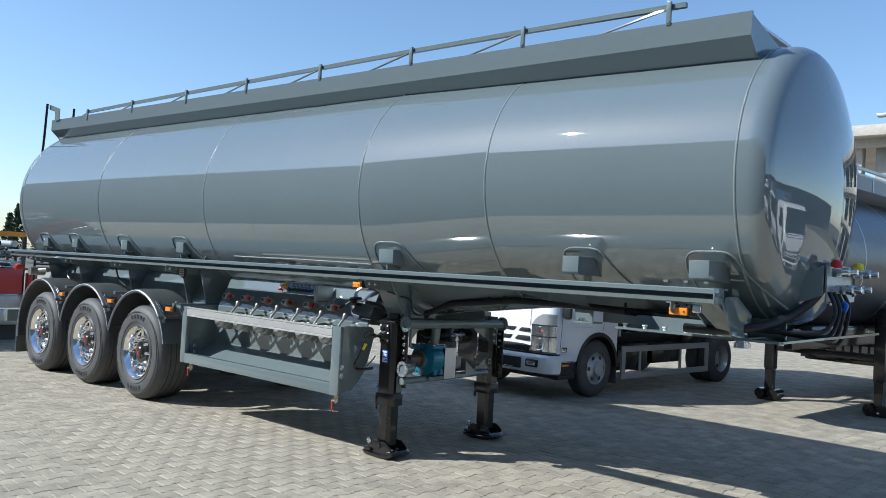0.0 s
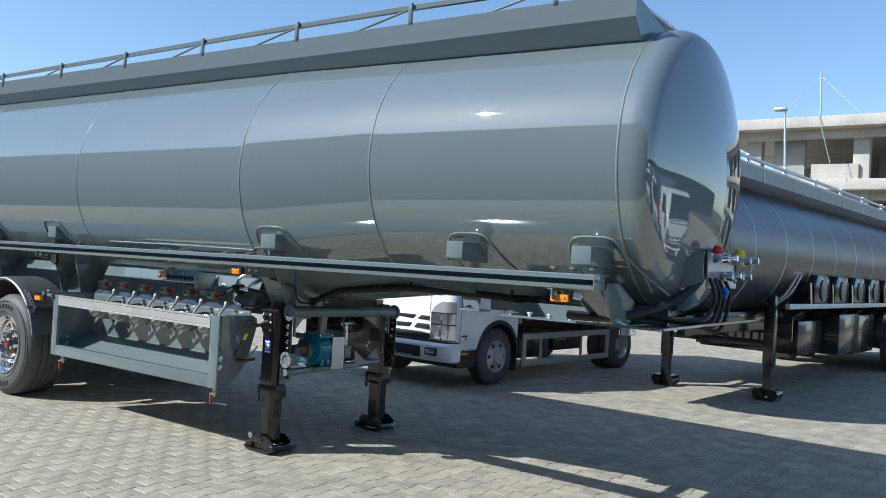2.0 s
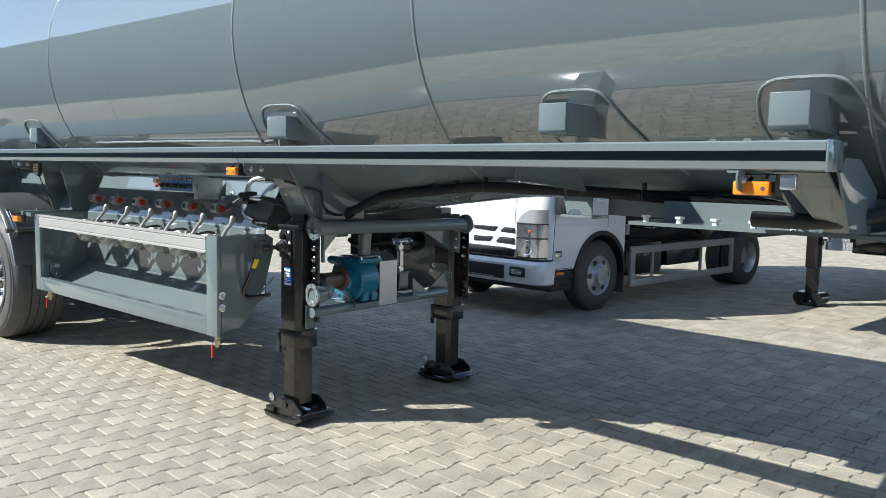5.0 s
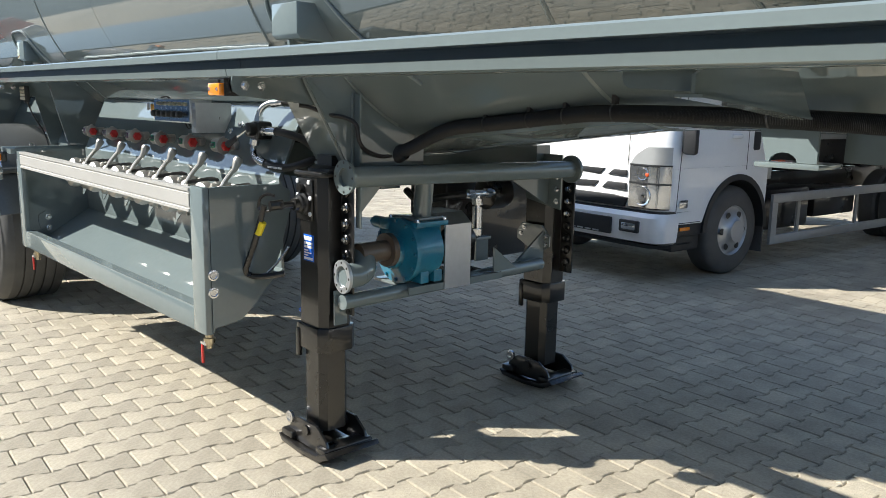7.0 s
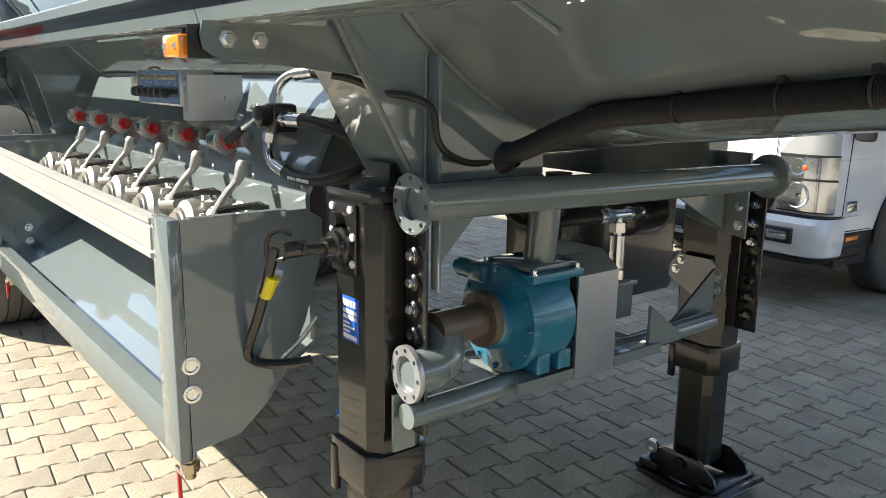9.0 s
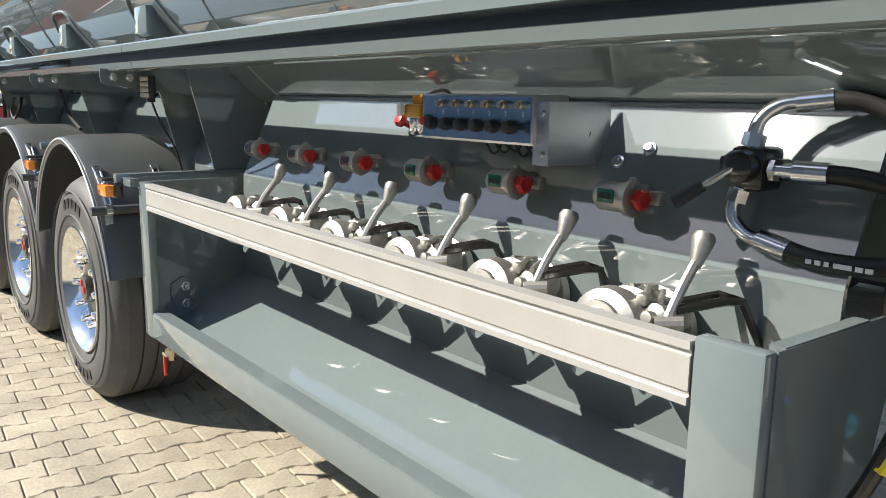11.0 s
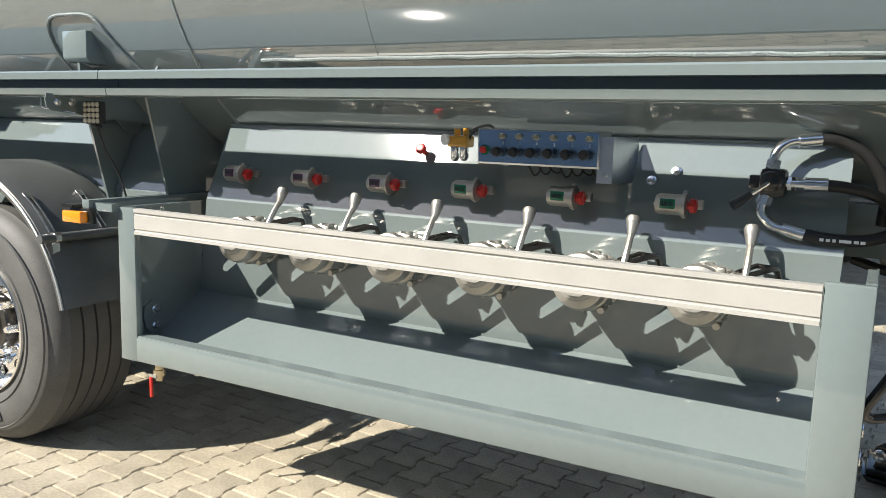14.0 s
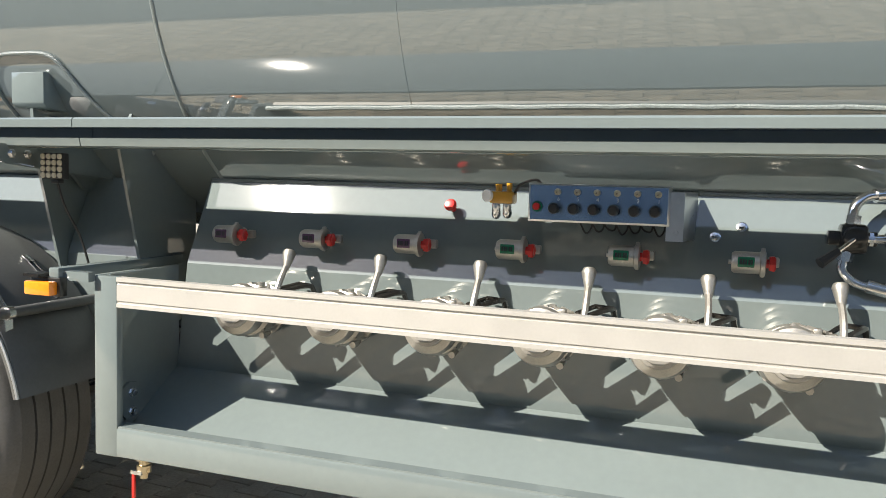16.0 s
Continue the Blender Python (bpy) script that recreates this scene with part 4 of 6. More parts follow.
    part("sticker", bm, YELLOW, leg)
    bm = B()
    tube(bm, [(-5.17, 5.05, 0.86), (-5.20, 5.02, 0.80), (-5.24, 4.98, 0.742)], 0.006, 6)
    part("hook", bm, ZINC, leg)
    bm = B()
    box(bm, -5.143, -5.073, y - 0.003, y + 0.0005, 0.805, 0.912, 0.001)
    plate = part("type_plate", bm, BLUE, leg, "blue maker's plate with white bars")
    bm = B()
    for k, w in enumerate((0.012, 0.012, 0.012, 0.010)):
        box(bm, -5.138 + 0.0155 * k, -5.138 + 0.0155 * k + w, y - 0.0042, y - 0.003, 0.889, 0.905)
    for z, w, h in ((0.872, 0.058, 0.010), (0.858, 0.058, 0.010), (0.846, 0.028, 0.005), (0.836, 0.05, 0.005), (0.826, 0.028, 0.005), (0.811, 0.058, 0.010)):
        box(bm, -5.137, -5.137 + w, y - 0.0042, y - 0.003, z, z + h)
    part("print", bm, MARK, plate)
    bm = B()
    turned(bm, [(0.010, 0), (0.010, 0.002), (0, 0.002)], (-5.016, y + 0.05, 1.055), (1, 0, 0), 12)
    part("blue_dot", bm, BLUE, leg)


landing_leg(5.105, True)
landing_leg(6.455, False)
bm = B()
rod(bm, (-5.21, 5.13, 0.59), (-5.17, 5.20, 0.50), 0.016, 10)
part("blue_strap", bm, BLUE, trailer)

# mounting brackets from the chassis down to the legs
for y in (5.145, 6.475):
    bm = B()
    if y > 6:
        prism(bm, [(-5.16, 1.20), (-4.935, 1.20), (-4.935, 0.93), (-5.16, 0.97)], "y", y - 0.04, y - 0.03)
    if y < 6:
        box(bm, -5.15, -5.05, y + 0.03, y + 0.12, 1.168, 1.225)
    ob = part("leg_bracket", bm, BLACK if y < 6 else FRAME, trailer)
    if y > 6:
        bm = B()
        bolt(bm, (-4.962, y - 0.04, 0.97), (0, -1, 0), 0.011, 0.01)
        row_of("bolt", bm, ZINC, ob, [(0, 0, 0.06), (0, 0, 0.12), (-0.12, 0, 0.02)])
bm = B()
prism(bm, [(6.02, 1.16), (6.43, 1.16), (6.43, 0.95)], "x", -5.02, -5.01)
part("corner_gusset", bm, FRAME, trailer)
bm = B()
prism(bm, [(5.22, 1.12), (5.34, 1.12), (5.22, 1.00)], "x", -4.94, -4.93)
part("corner_gusset", bm, FRAME, trailer)
bm = B()
prism(bm, [(-5.20, 0.80), (-5.17, 0.845), (-5.04, 0.845), (-4.985, 0.79), (-4.985, 0.74), (-5.06, 0.69), (-5.20, 0.76)], "y", 6.425, 6.433)
ob = part("knee_plate", bm, FRAME, trailer)
bm = B()
bolt(bm, (-5.175, 6.425, 0.79), (0, -1, 0), 0.011, 0.010)
row_of("bolt", bm, ZINC, ob, [(0.165, 0, 0.0), (0.02, 0, 0.035), (0.165, 0, -0.04)])
bm = B()
prism(bm, [(6.20, 0.665), (6.425, 0.665), (6.425, 0.82)], "x", -5.03, -5.02)
part("corner_gusset", bm, FRAME, trailer)

# cross pipes and their flanges
def flange(bm, c, axis, r=0.066, bore=0.042, thick=0.014, holes=8):
    turned(bm, [(bore, 0), (r * 0.98, 0), (r, 0.002), (r, thick), (bore, thick), (bore, 0)], c, axis, 32)


def flanged_pipe(name, pts, r, ends, mat, fmat, curve=False, label=""):
    bm = B()
    tube(bm, pts, r, 20, curve=curve)
    ob = part(name, bm, mat, trailer, label)
    for c, ax in ends:
        bm = B()
        flange(bm, c, ax, bore=r * 0.86)
        fl = part("flange", bm, fmat, ob)
        q = Vector(ax).normalized().to_track_quat("Z", "Y").to_matrix()
        bm = B()
        p = Vector(c) + q @ Vector((0.056, 0, 0.0142))
        turned(bm, [(0.0055, 0), (0.0055, 0.0006), (0, 0.0006)], p, ax, 8)
        row_of("bolt_hole", bm, BLACK, ob, [q @ Vector((0.056 * (math.cos(2 * math.pi * k / 8) - 1), 0.056 * math.sin(2 * math.pi * k / 8), 0)) for k in range(1, 8)])
        bm = B()
        turned(bm, [(r * 0.8, 0), (0, 0)], Vector(c) + q @ Vector((0, 0, -0.08)), ax, 16)
        part("bore", bm, HOSE, ob)
    return ob


flanged_pipe("upper_pipe", [(-4.924, 5.158, 1.152), (-4.855, 6.40, 1.138)], 0.041, [((-4.924, 5.158, 1.152), (0, -1, 0)), ((-4.855, 6.40, 1.138), (0, 1, 0))], FRAME, FRAME)
flanged_pipe("suction_elbow", [(-4.940, 5.158, 0.764), (-4.943, 5.222, 0.764), (-4.955, 5.262, 0.782), (-4.99, 5.28, 0.815), (-5.03, 5.285, 0.825)], 0.050, [((-4.940, 5.158, 0.764), (-0.1, -1, 0))], FRAME, GALV, True)
bm = B()
rod(bm, (-4.98, 5.25, 0.836), (-4.99, 5.44, 0.836), 0.043, 20)
rod(bm, (-4.99, 5.395, 0.836), (-4.99, 5.42, 0.836), 0.070, 20)
part("suction_pipe", bm, BROWN, trailer, "brown painted suction pipe")
bm = B()
rod(bm, (-4.945, 5.15, 0.660), (-4.985, 6.36, 0.665), 0.030, 16)
part("lower_pipe", bm, FRAME, trailer)
bm = B()
box(bm, -5.16, -4.90, 5.47, 5.98, 0.672, 0.684, 0.002), box(bm, -4.905, -4.897, 5.45, 6.0, 0.655, 0.684)
prism(bm, [(5.95, 0.69), (6.10, 0.69), (5.95, 0.80)], "x", -4.91, -4.90)
part("pump_base", bm, FRAME, trailer)
bm = B()
box(bm, -4.945, -4.915, 5.215, 5.223, 0.95, 1.13, 0.002)
part("hanger_plate", bm, FRAME, trailer)
bm = B()
box(bm, -4.99, -4.982, 5.14, 5.20, 0.56, 0.70)
part("hanger_plate", bm, FRAME, trailer)

# pump
bm = B()
turned(bm, [(0.04, 0), (0.075, 0.0), (0.080, 0.008), (0.080, 0.03), (0.100, 0.036), (0.120, 0.042), (0.150, 0.046), (0.152, 0.066), (0.138, 0.070), (0.142, 0.16), (0.135, 0.215), (0.11, 0.235), (0.07, 0.245), (0, 0.246)], (-4.99, 5.45, 0.83), (0, 1, 0), 40)
box(bm, -5.06, -4.90, 5.53, 5.69, 0.83, 0.962, 0.012)
box(bm, -5.09, -4.87, 5.515, 5.705, 0.945, 0.968, 0.004)
pump = part("pump", bm, BLUEPUMP, trailer, "blue enamelled transfer pump")
bm = B()
box(bm, -5.10, -4.88, 5.55, 5.60, 0.684, 0.74, 0.006)
row_of("pump_foot", bm, BLUEPUMP, pump, [(0, 0.08, 0)])
bm = B()
rod(bm, (-5.15, 5.50, 0.945), (-5.09, 5.50, 0.945), 0.028, 16), rod(bm, (-5.17, 5.50, 0.945), (-5.15, 5.50, 0.945), 0.020, 6)
box(bm, -5.10, -5.03, 5.475, 5.545, 0.92, 0.972, 0.010)
part("relief_valve", bm, BLUEPUMP, pump)
bm = B()
bolt(bm, (-4.99, 5.495, 0.83 + 0.136), (0, -1, 0), 0.008, 0.010)
row_of("cover_bolt", bm, BLUEPUMP, pump, [(0.136 * math.sin(2 * math.pi * k / 12), 0, 0.136 * (math.cos(2 * math.pi * k / 12) - 1)) for k in range(1, 12)])
bm = B()
bolt(bm, (-4.90, 5.575, 0.74), (0, 0, 1), 0.011, 0.016)
row_of("foot_bolt", bm, ZINC, pump, [(0, 0.08, 0), (-0.17, 0, 0), (-0.17, 0.08, 0)])
bm = B()
bolt(bm, (-4.885, 5.53, 0.968), (0, 0, 1), 0.010, 0.014)
row_of("flange_bolt", bm, ZINC, pump, [(0, 0.16, 0), (-0.19, 0, 0), (-0.19, 0.16, 0)])
pump.scale = (0.92, 0.92, 0.92)
pump.location = Vector((-4.99, 5.45, 0.83)) * 0.08 + Vector((-0.008, -0.03, -0.004))
bm = B()
rod(bm, (-4.965, 5.57, 0.955), (-4.945, 5.57, 1.14), 0.040, 20)
box(bm, -5.07, -4.91, 5.49, 5.65, 0.954, 0.968, 0.004)
part("riser_pipe", bm, FRAME, trailer)
bm = B()
prism(bm, [(-4.99, 0.655), (-4.89, 0.655), (-4.89, 0.93), (-4.95, 0.975), (-5.10, 0.975), (-5.10, 0.968), (-4.955, 0.967), (-4.898, 0.925), (-4.898, 0.66), (-4.99, 0.66)], "y", 5.64, 5.79)
part("coupling_guard", bm, STAINLESS, trailer, "bent stainless coupling guard")
bm = B()
turned(bm, [(0.02, 0), (0.05, 0.01), (0.055, 0.03), (0.055, 0.14), (0.04, 0.16), (0, 0.16)], (-5.05, 5.78, 0.83), (0, 1, 0), 28)
part("hydraulic_motor", bm, BLACK, trailer)
bm = B()
rod(bm, (-5.12, 5.965, 1.018), (-5.12, 6.155, 1.018), 0.016, 12), rod(bm, (-5.12, 6.05, 1.018), (-5.12, 6.05, 0.80), 0.014, 12)
rod(bm, (-5.12, 5.985, 1.018), (-5.12, 6.015, 1.018), 0.024, 6), rod(bm, (-5.12, 6.10, 1.018), (-5.12, 6.13, 1.018), 0.024, 6)
rod(bm, (-5.12, 6.05, 0.995), (-5.12, 6.05, 0.965), 0.027, 6), rod(bm, (-5.12, 6.05, 0.955), (-5.12, 6.05, 0.855), 0.025, 16)
rod(bm, (-5.12, 6.05, 0.85), (-5.12, 6.05, 0.82), 0.028, 6)
part("tee_fitting", bm, ZINC, trailer)
bm = B()
box(bm, -5.16, -5.08, 6.00, 6.11, 0.80, 0.815, 0.003), box(bm, -5.10, -5.09, 6.02, 6.10, 0.70, 0.80)
part("tee_bracket", bm, FRAME, trailer)
bm = B()
box(bm, -5.75, -5.45, 6.15, 6.80, 0.60, 1.06, 0.03)
rod(bm, (-5.62, 6.3, 1.05), (-5.62, 6.3, 1.08), 0.05, 16)
part("oil_tank", bm, BLACK, trailer)
bm = B()
tube(bm, [(-5.12, 5.97, 1.018), (-5.16, 5.88, 1.01), (-5.25, 5.80, 0.99), (-5.38, 5.83, 1.02)], 0.018, 10)
part("hydraulic_hose", bm, HOSE, trailer)
bm = B()
turned(bm, [(0.02, 0), (0.075, 0.01), (0.08, 0.03), (0.08, 0.14), (0.05, 0.16), (0, 0.16)], (-5.22, 6.34, 1.00), (0, -1, 0), 20)
part("air_cylinder", bm, BLACK, trailer)

# corrugated hose along the tank's belly
bm = B()
tube(bm, [(-5.06, 5.45, 1.225), (-5.02, 5.47, 1.226), (-4.92, 5.475, 1.258), (-4.80, 5.48, 1.308), (-4.69, 5.485, 1.342), (-4.517, 5.49, 1.362), (-4.303, 5.485, 1.385), (-4.149, 5.49, 1.402), (-3.95, 5.485, 1.415), (-3.4, 5.49, 1.412), (-2.8, 5.50, 1.392), (-2.3, 5.52, 1.372)], 0.024, 14, ribs=230, rib_depth=0.003)
hose = part("corrugated_hose", bm, HOSE, trailer, "black corrugated conduit with clips")
for x, y, z in ((-4.517, 5.49, 1.362), (-4.303, 5.485, 1.385), (-4.149, 5.49, 1.402), (-3.95, 5.485, 1.415), (-3.45, 5.490, 1.413), (-3.05, 5.495, 1.401)):
    bm = B()
    turned(bm, [(0.025, -0.003), (0.0285, -0.003), (0.0285, 0.003), (0.025, 0.003)], (x, y, z), (1, 0.09, 0.08), 16)
    box(bm, x - 0.007, x + 0.007, y - 0.01, y + 0.01, z + 0.028, z + 0.06)
    part("clip", bm, HOSE, hose)
bm = B()
turned(bm, [(0.048, -0.02), (0.050, 0.0), (0.036, 0.03), (0.03, 0.05)], (-5.02, 5.472, 1.226), (1, 0.3, 0.25), 18)
part("hose_collar", bm, PLASTIC, trailer)
bm = B()
tube(bm, [(-5.05, 5.03, 1.418), (-5.03, 5.067, 1.410), (-5.00, 5.13, 1.384), (-4.975, 5.189, 1.373), (-4.945, 5.215, 1.349), (-4.938, 5.225, 1.287), (-4.95, 5.267, 1.249), (-4.985, 5.36, 1.222), (-5.0, 5.43, 1.220)], 0.008, 8)
part("cable", bm, HOSE, trailer)


# ---- wheels and fenders ----
def trailer_wheel(x, y, side):
    """y: the outer face; side: -1 for the near side."""
    inw = Vector((0, -side, 0))
    prof = [(0.292, 0.02), (0.300, 0.004), (0.33, -0.012), (0.38, -0.016), (0.43, -0.012), (0.47, 0.002), (0.498, 0.022), (0.512, 0.042)]
    prof += [(0.518, 0.055)]
    w = 0.385
    for k in range(5):
        a = 0.06 + k * 0.066
        prof += [(0.522, a), (0.524, a + 0.054), (0.511, a + 0.056), (0.511, a + 0.064)]
    prof += [(0.512, w - 0.03), (0.47, w), (0.38, w + 0.012), (0.30, w), (0.292, w - 0.02), (0.285, w * 0.5)]
    bm = B()
    turned(bm, prof, (x, y, 0.520), inw, 72, closed=True)
    for rr in (0.345, 0.455):
        turned(bm, [(rr - 0.004, -0.012), (rr, -0.019), (rr + 0.004, -0.012)], (x, y, 0.520), inw, 72)
    wheel = part("wheel", bm, RUBBER, trailer, "black road tyre on a polished alloy rim")
    bm = B()
    p = Vector((x, y + side * 0.0165, 0.92))
    box(bm, -0.018, 0.018, -0.002, 0.002, -0.022, 0.022, 0, Matrix.Translation(p))
    mark = part("sidewall_mark", bm, PLASTIC, wheel)
    for k in range(10):
        a = radians(-18 + 9 * (k % 5)) + math.pi * (k // 5)
        o = again(mark, (0, 0, 0)) if k else mark
        o.matrix_basis = Matrix.Translation((x, 0, 0.52)) @ Matrix.Rotation(a, 4, "Y") @ Matrix.Translation((-x, 0, -0.52))
    bm = B()
    prof = [(0.300, 0.006), (0.297, -0.010), (0.290, -0.012), (0.281, 0.004), (0.268, 0.025), (0.258, 0.055), (0.252, 0.078), (0.225, 0.090), (0.185, 0.084), (0.150, 0.080), (0.135, 0.086), (0.130, 0.10), (0.0, 0.10)]
    turned(bm, prof, (x, y, 0.520), inw, 64)
    rim = part("rim", bm, CHROME, wheel, "polished alloy rim")
    bm = B()
    turned(bm, [(0.024, 0), (0.024, -0.012), (0.017, -0.014), (0.017, -0.070), (0.013, -0.078), (0, -0.080)], (x + 0.1675, y - side * 0.084, 0.520), inw, 10)
    ob = part("wheel_nut", bm, CHROME, wheel)
    for k in range(1, 10):
        a = 2 * math.pi * k / 10
        again(ob, (0.1675 * (math.cos(a) - 1), 0, 0.1675 * math.sin(a)))
    bm = B()
    turned(bm, [(0.030, -0.006), (0.026, 0.0), (0, 0.002)], (x + 0.222, y - side * 0.087, 0.520), inw, 14)
    ob = part("hand_hole", bm, BLACK, wheel)
    for k in range(1, 10):
        a = 2 * math.pi * (k + 0.5) / 10
        again(ob, (0.222 * math.cos(a) - 0.222, 0, 0.222 * math.sin(a)))
    bm = B()
    turned(bm, [(0.128, 0.10), (0.126, 0.06), (0.115, 0.045), (0.07, 0.04), (0.066, 0.02), (0.055, 0.012), (0, 0.012)], (x, y, 0.520), inw, 28)
    part("hub", bm, BLACK, wheel)
    bm = B()
    box(bm, x - 0.012, x + 0.022, y - side * 0.012 - 0.006, y - side * 0.012 + 0.006, 0.495, 0.53, 0.005)
    box(bm, x - 0.040, x - 0.015, y - side * 0.012 - 0.005, y - side * 0.012 + 0.005, 0.525, 0.555, 0.004)
    part("hub_cap", bm, RED, wheel, "red hub cap")


WX = (-8.683, -9.993, -11.303)
for x in WX:
    trailer_wheel(x, 4.735, -1)
    trailer_wheel(x, 2 * YC - 4.735, 1)
    bm = B()
    rod(bm, (x, 5.1, 0.52), (x, 6.75, 0.52), 0.07, 16)
    part("axle", bm, BLACK, trailer)


def fender(x, front_low):
    r = 0.685
    pull = 0.056 if front_low else 0.0
    a0, a1 = radians(13 if front_low else 18), radians(192 if x < -11 else 165)
    n = 30
    bm = B()
    rings = []
    for k in range(n + 1):
        a = a0 + (a1 - a0) * k / n
        c, s2 = math.cos(a), math.sin(a)
        d = pull * max(0, c) ** 0.9
        ring = []
        for rr, yy in ((r - 0.03, 4.702), (r - 0.012, 4.698), (r + 0.002, 4.706), (r + 0.008, 4.73), (r + 0.014, 4.80), (r + 0.014, 5.02), (r + 0.004, 5.11), (r - 0.004, 5.11), (r + 0.004, 5.02), (r + 0.004, 4.80), (r - 0.006, 4.74), (r - 0.028, 4.714)):
            ring.append(bm.verts.new((x + (rr - d) * c, yy, 0.535 + (rr - d) * s2)))
        rings.append(ring)
    m = len(rings[0])
    for a, b in zip(rings, rings[1:]):
        for j in range(m):
            bm.faces.new((a[j], a[(j + 1) % m], b[(j + 1) % m], b[j]))
    bm.faces.new(rings[0]), bm.faces.new(rings[-1])
    bmesh.ops.recalc_face_normals(bm, faces=bm.faces)
    f = part("fender", bm, FENDER, trailer, "dark grey plastic wheel fender")
    # Pale metal bead stands for sunlight on the fender's plastic outer edge.
    bm = B()
    path = []
    for k in range(n + 1):
        a = a0 + (a1 - a0) * k / n
        rr = r - 0.006 - pull * max(0, math.cos(a)) ** 0.9
        path.append((x + rr * math.cos(a), 4.698, 0.535 + rr * math.sin(a)))
    tube(bm, path, 0.0055, 6, curve=False)
    part("edge_trim", bm, GALV, f)

    def on_fender(a, y, out):
        rr = 0.699 + out - pull * max(0, math.cos(a)) ** 0.9
        return Vector((x + rr * math.cos(a), y, 0.535 + rr * math.sin(a)))

    for y in (4.745, 4.985):
        bm = B()
        for dy in (-0.011, 0.011):
            tube(bm, [on_fender(radians(57 - 4 * k), y + dy, 0.006) for k in range(5)], 0.0045, 6, curve=False)
        box(bm, -0.018, 0.018, -0.016, 0.016, -0.003, 0.003, 0.001, Matrix.Translation(on_fender(radians(58), y, 0.006)) @ Matrix.Rotation(radians(32), 4, "Y"))
        part("strap", bm, ZINC, f)
    bm = B()
    end = on_fender(radians(38), 4.70, 0.022)
    turned(bm, [(0.024, -0.012), (0.024, 0.012), (0.019, 0.012), (0.019, -0.012)], (end.x, 4.735, end.z), (0, 1, 0), 16, closed=True)
    box(bm, end.x - 0.004, end.x + 0.004, 4.72, 4.75, end.z - 0.07, end.z - 0.018)
    box(bm, end.x - 0.006, end.x + 0.002, 4.712, 4.758, end.z - 0.125, end.z - 0.065, 0.004)
    part("clamp", bm, ZINC, f)
    bm = B()
    rod(bm, (end.x, 4.665, end.z), (end.x, 5.12, end.z), 0.0185, 14)
    part("stay_bar", bm, FENDER, f)
    bm = B()
    box(bm, x + 0.685, x + 0.79, 4.655, 4.69, 1.035, 1.08, 0.007)
    part("side_marker", bm, AMBER, f, "amber side marker")
    bm = B()
    box(bm, x + 0.68, x + 0.80, 4.688, 4.72, 1.03, 1.09, 0.004), box(bm, x + 0.68, x + 0.74, 4.66, 4.74, 1.092, 1.102)
    part("marker_holder", bm, BLACK, f)


for i, x in enumerate(WX):
    fender(x, i == 0)
bm = B()
box(bm, -7.94, -7.90, 4.70, 5.32, 1.085, 1.12, 0.003), box(bm, -7.90, -7.80, 4.72, 4.75, 1.08, 1.11)
part("fender_bar", bm, FRAME, trailer)
for i in (1, 2):
    bm = B()
    box(bm, WX[i] + 0.66, WX[i] + 0.70, 4.74, 5.32, 1.13, 1.165, 0.003)
    part("fender_bar", bm, FRAME, trailer)
# rear end: bumper, mud flap, tail lamps
bm = B()
box(bm, -12.65, -12.50, 4.75, 7.1, 0.55, 0.72, 0.01), box(bm, -12.6, -12.3, 5.4, 6.5, 0.72, 1.2)
part("rear_bumper", bm, FRAME, trailer)
bm = B()
box(bm, -12.06, -12.04, 4.72, 5.12, 0.16, 0.62, 0.004)
part("mud_flap", bm, RUBBER, trailer)
bm = B()
turned(bm, [(0, 0), (0.035, 0), (0.045, 0.03), (0.045, 0.08), (0.03, 0.10), (0, 0.10)], (-12.15, 4.78, 1.34), (0, -1, 0), 14)
part("tail_valve", bm, RED, trailer)
bm = B()
rod(bm, (-11.95, 5.0, 1.30), (-11.95, 4.80, 1.30), 0.06, 16), rod(bm, (-12.0, 4.9, 1.30), (-11.7, 4.95, 1.33), 0.035, 12)
part("outlet_valve", bm, CAST, trailer)
bm = B()
tube(bm, [(-11.0, 4.95, 1.38), (-11.03, 4.93, 1.30), (-10.95, 4.93, 1.24), (-10.88, 4.95, 1.30), (-10.92, 4.98, 1.38)], 0.011, 8)
part("hook", bm, BLACK, trailer)
bm = B()
tube(bm, [(-9.75, 4.95, 1.46), (-9.70, 4.98, 1.30), (-9.55, 5.0, 1.22)], 0.010, 8)
part("cable", bm, HOSE, trailer)

# ---- white cab truck ----
def rounded_loft(bm, levels, back, r=0.16, n=6):
    """A body through levels of (z, front y, half width), with rounded front corners and a flat back."""
    t = bmesh.new()
    rings = []
    for z, f, w in levels:
        pts = [(w, back), (w, f + r)]
        pts += [(w - r + r * math.cos(a), f + r - r * math.sin(a)) for a in [math.pi / 2 * k / n for k in range(1, n + 1)]]
        bow = [(x, f - 0.025 * (1 - (x / (w - r)) ** 2)) for x in [(w - r) * (1 - k / 5) for k in range(1, 10)]]
        pts += bow
        pts += [(-w + r - r * math.sin(a), f + r - r * math.cos(a)) for a in [math.pi / 2 * k / n for k in range(n + 1)]]
        pts += [(-w, back)]
        rings.append([t.verts.new((x, y, z)) for x, y in pts])
    for a, b in zip(rings, rings[1:]):
        for j in range(len(a)):
            t.faces.new((a[j], a[(j + 1) % len(a)], b[(j + 1) % len(a)], b[j]))
    t.faces.new(rings[0]), t.faces.new(rings[-1])
    merge(bm, t)


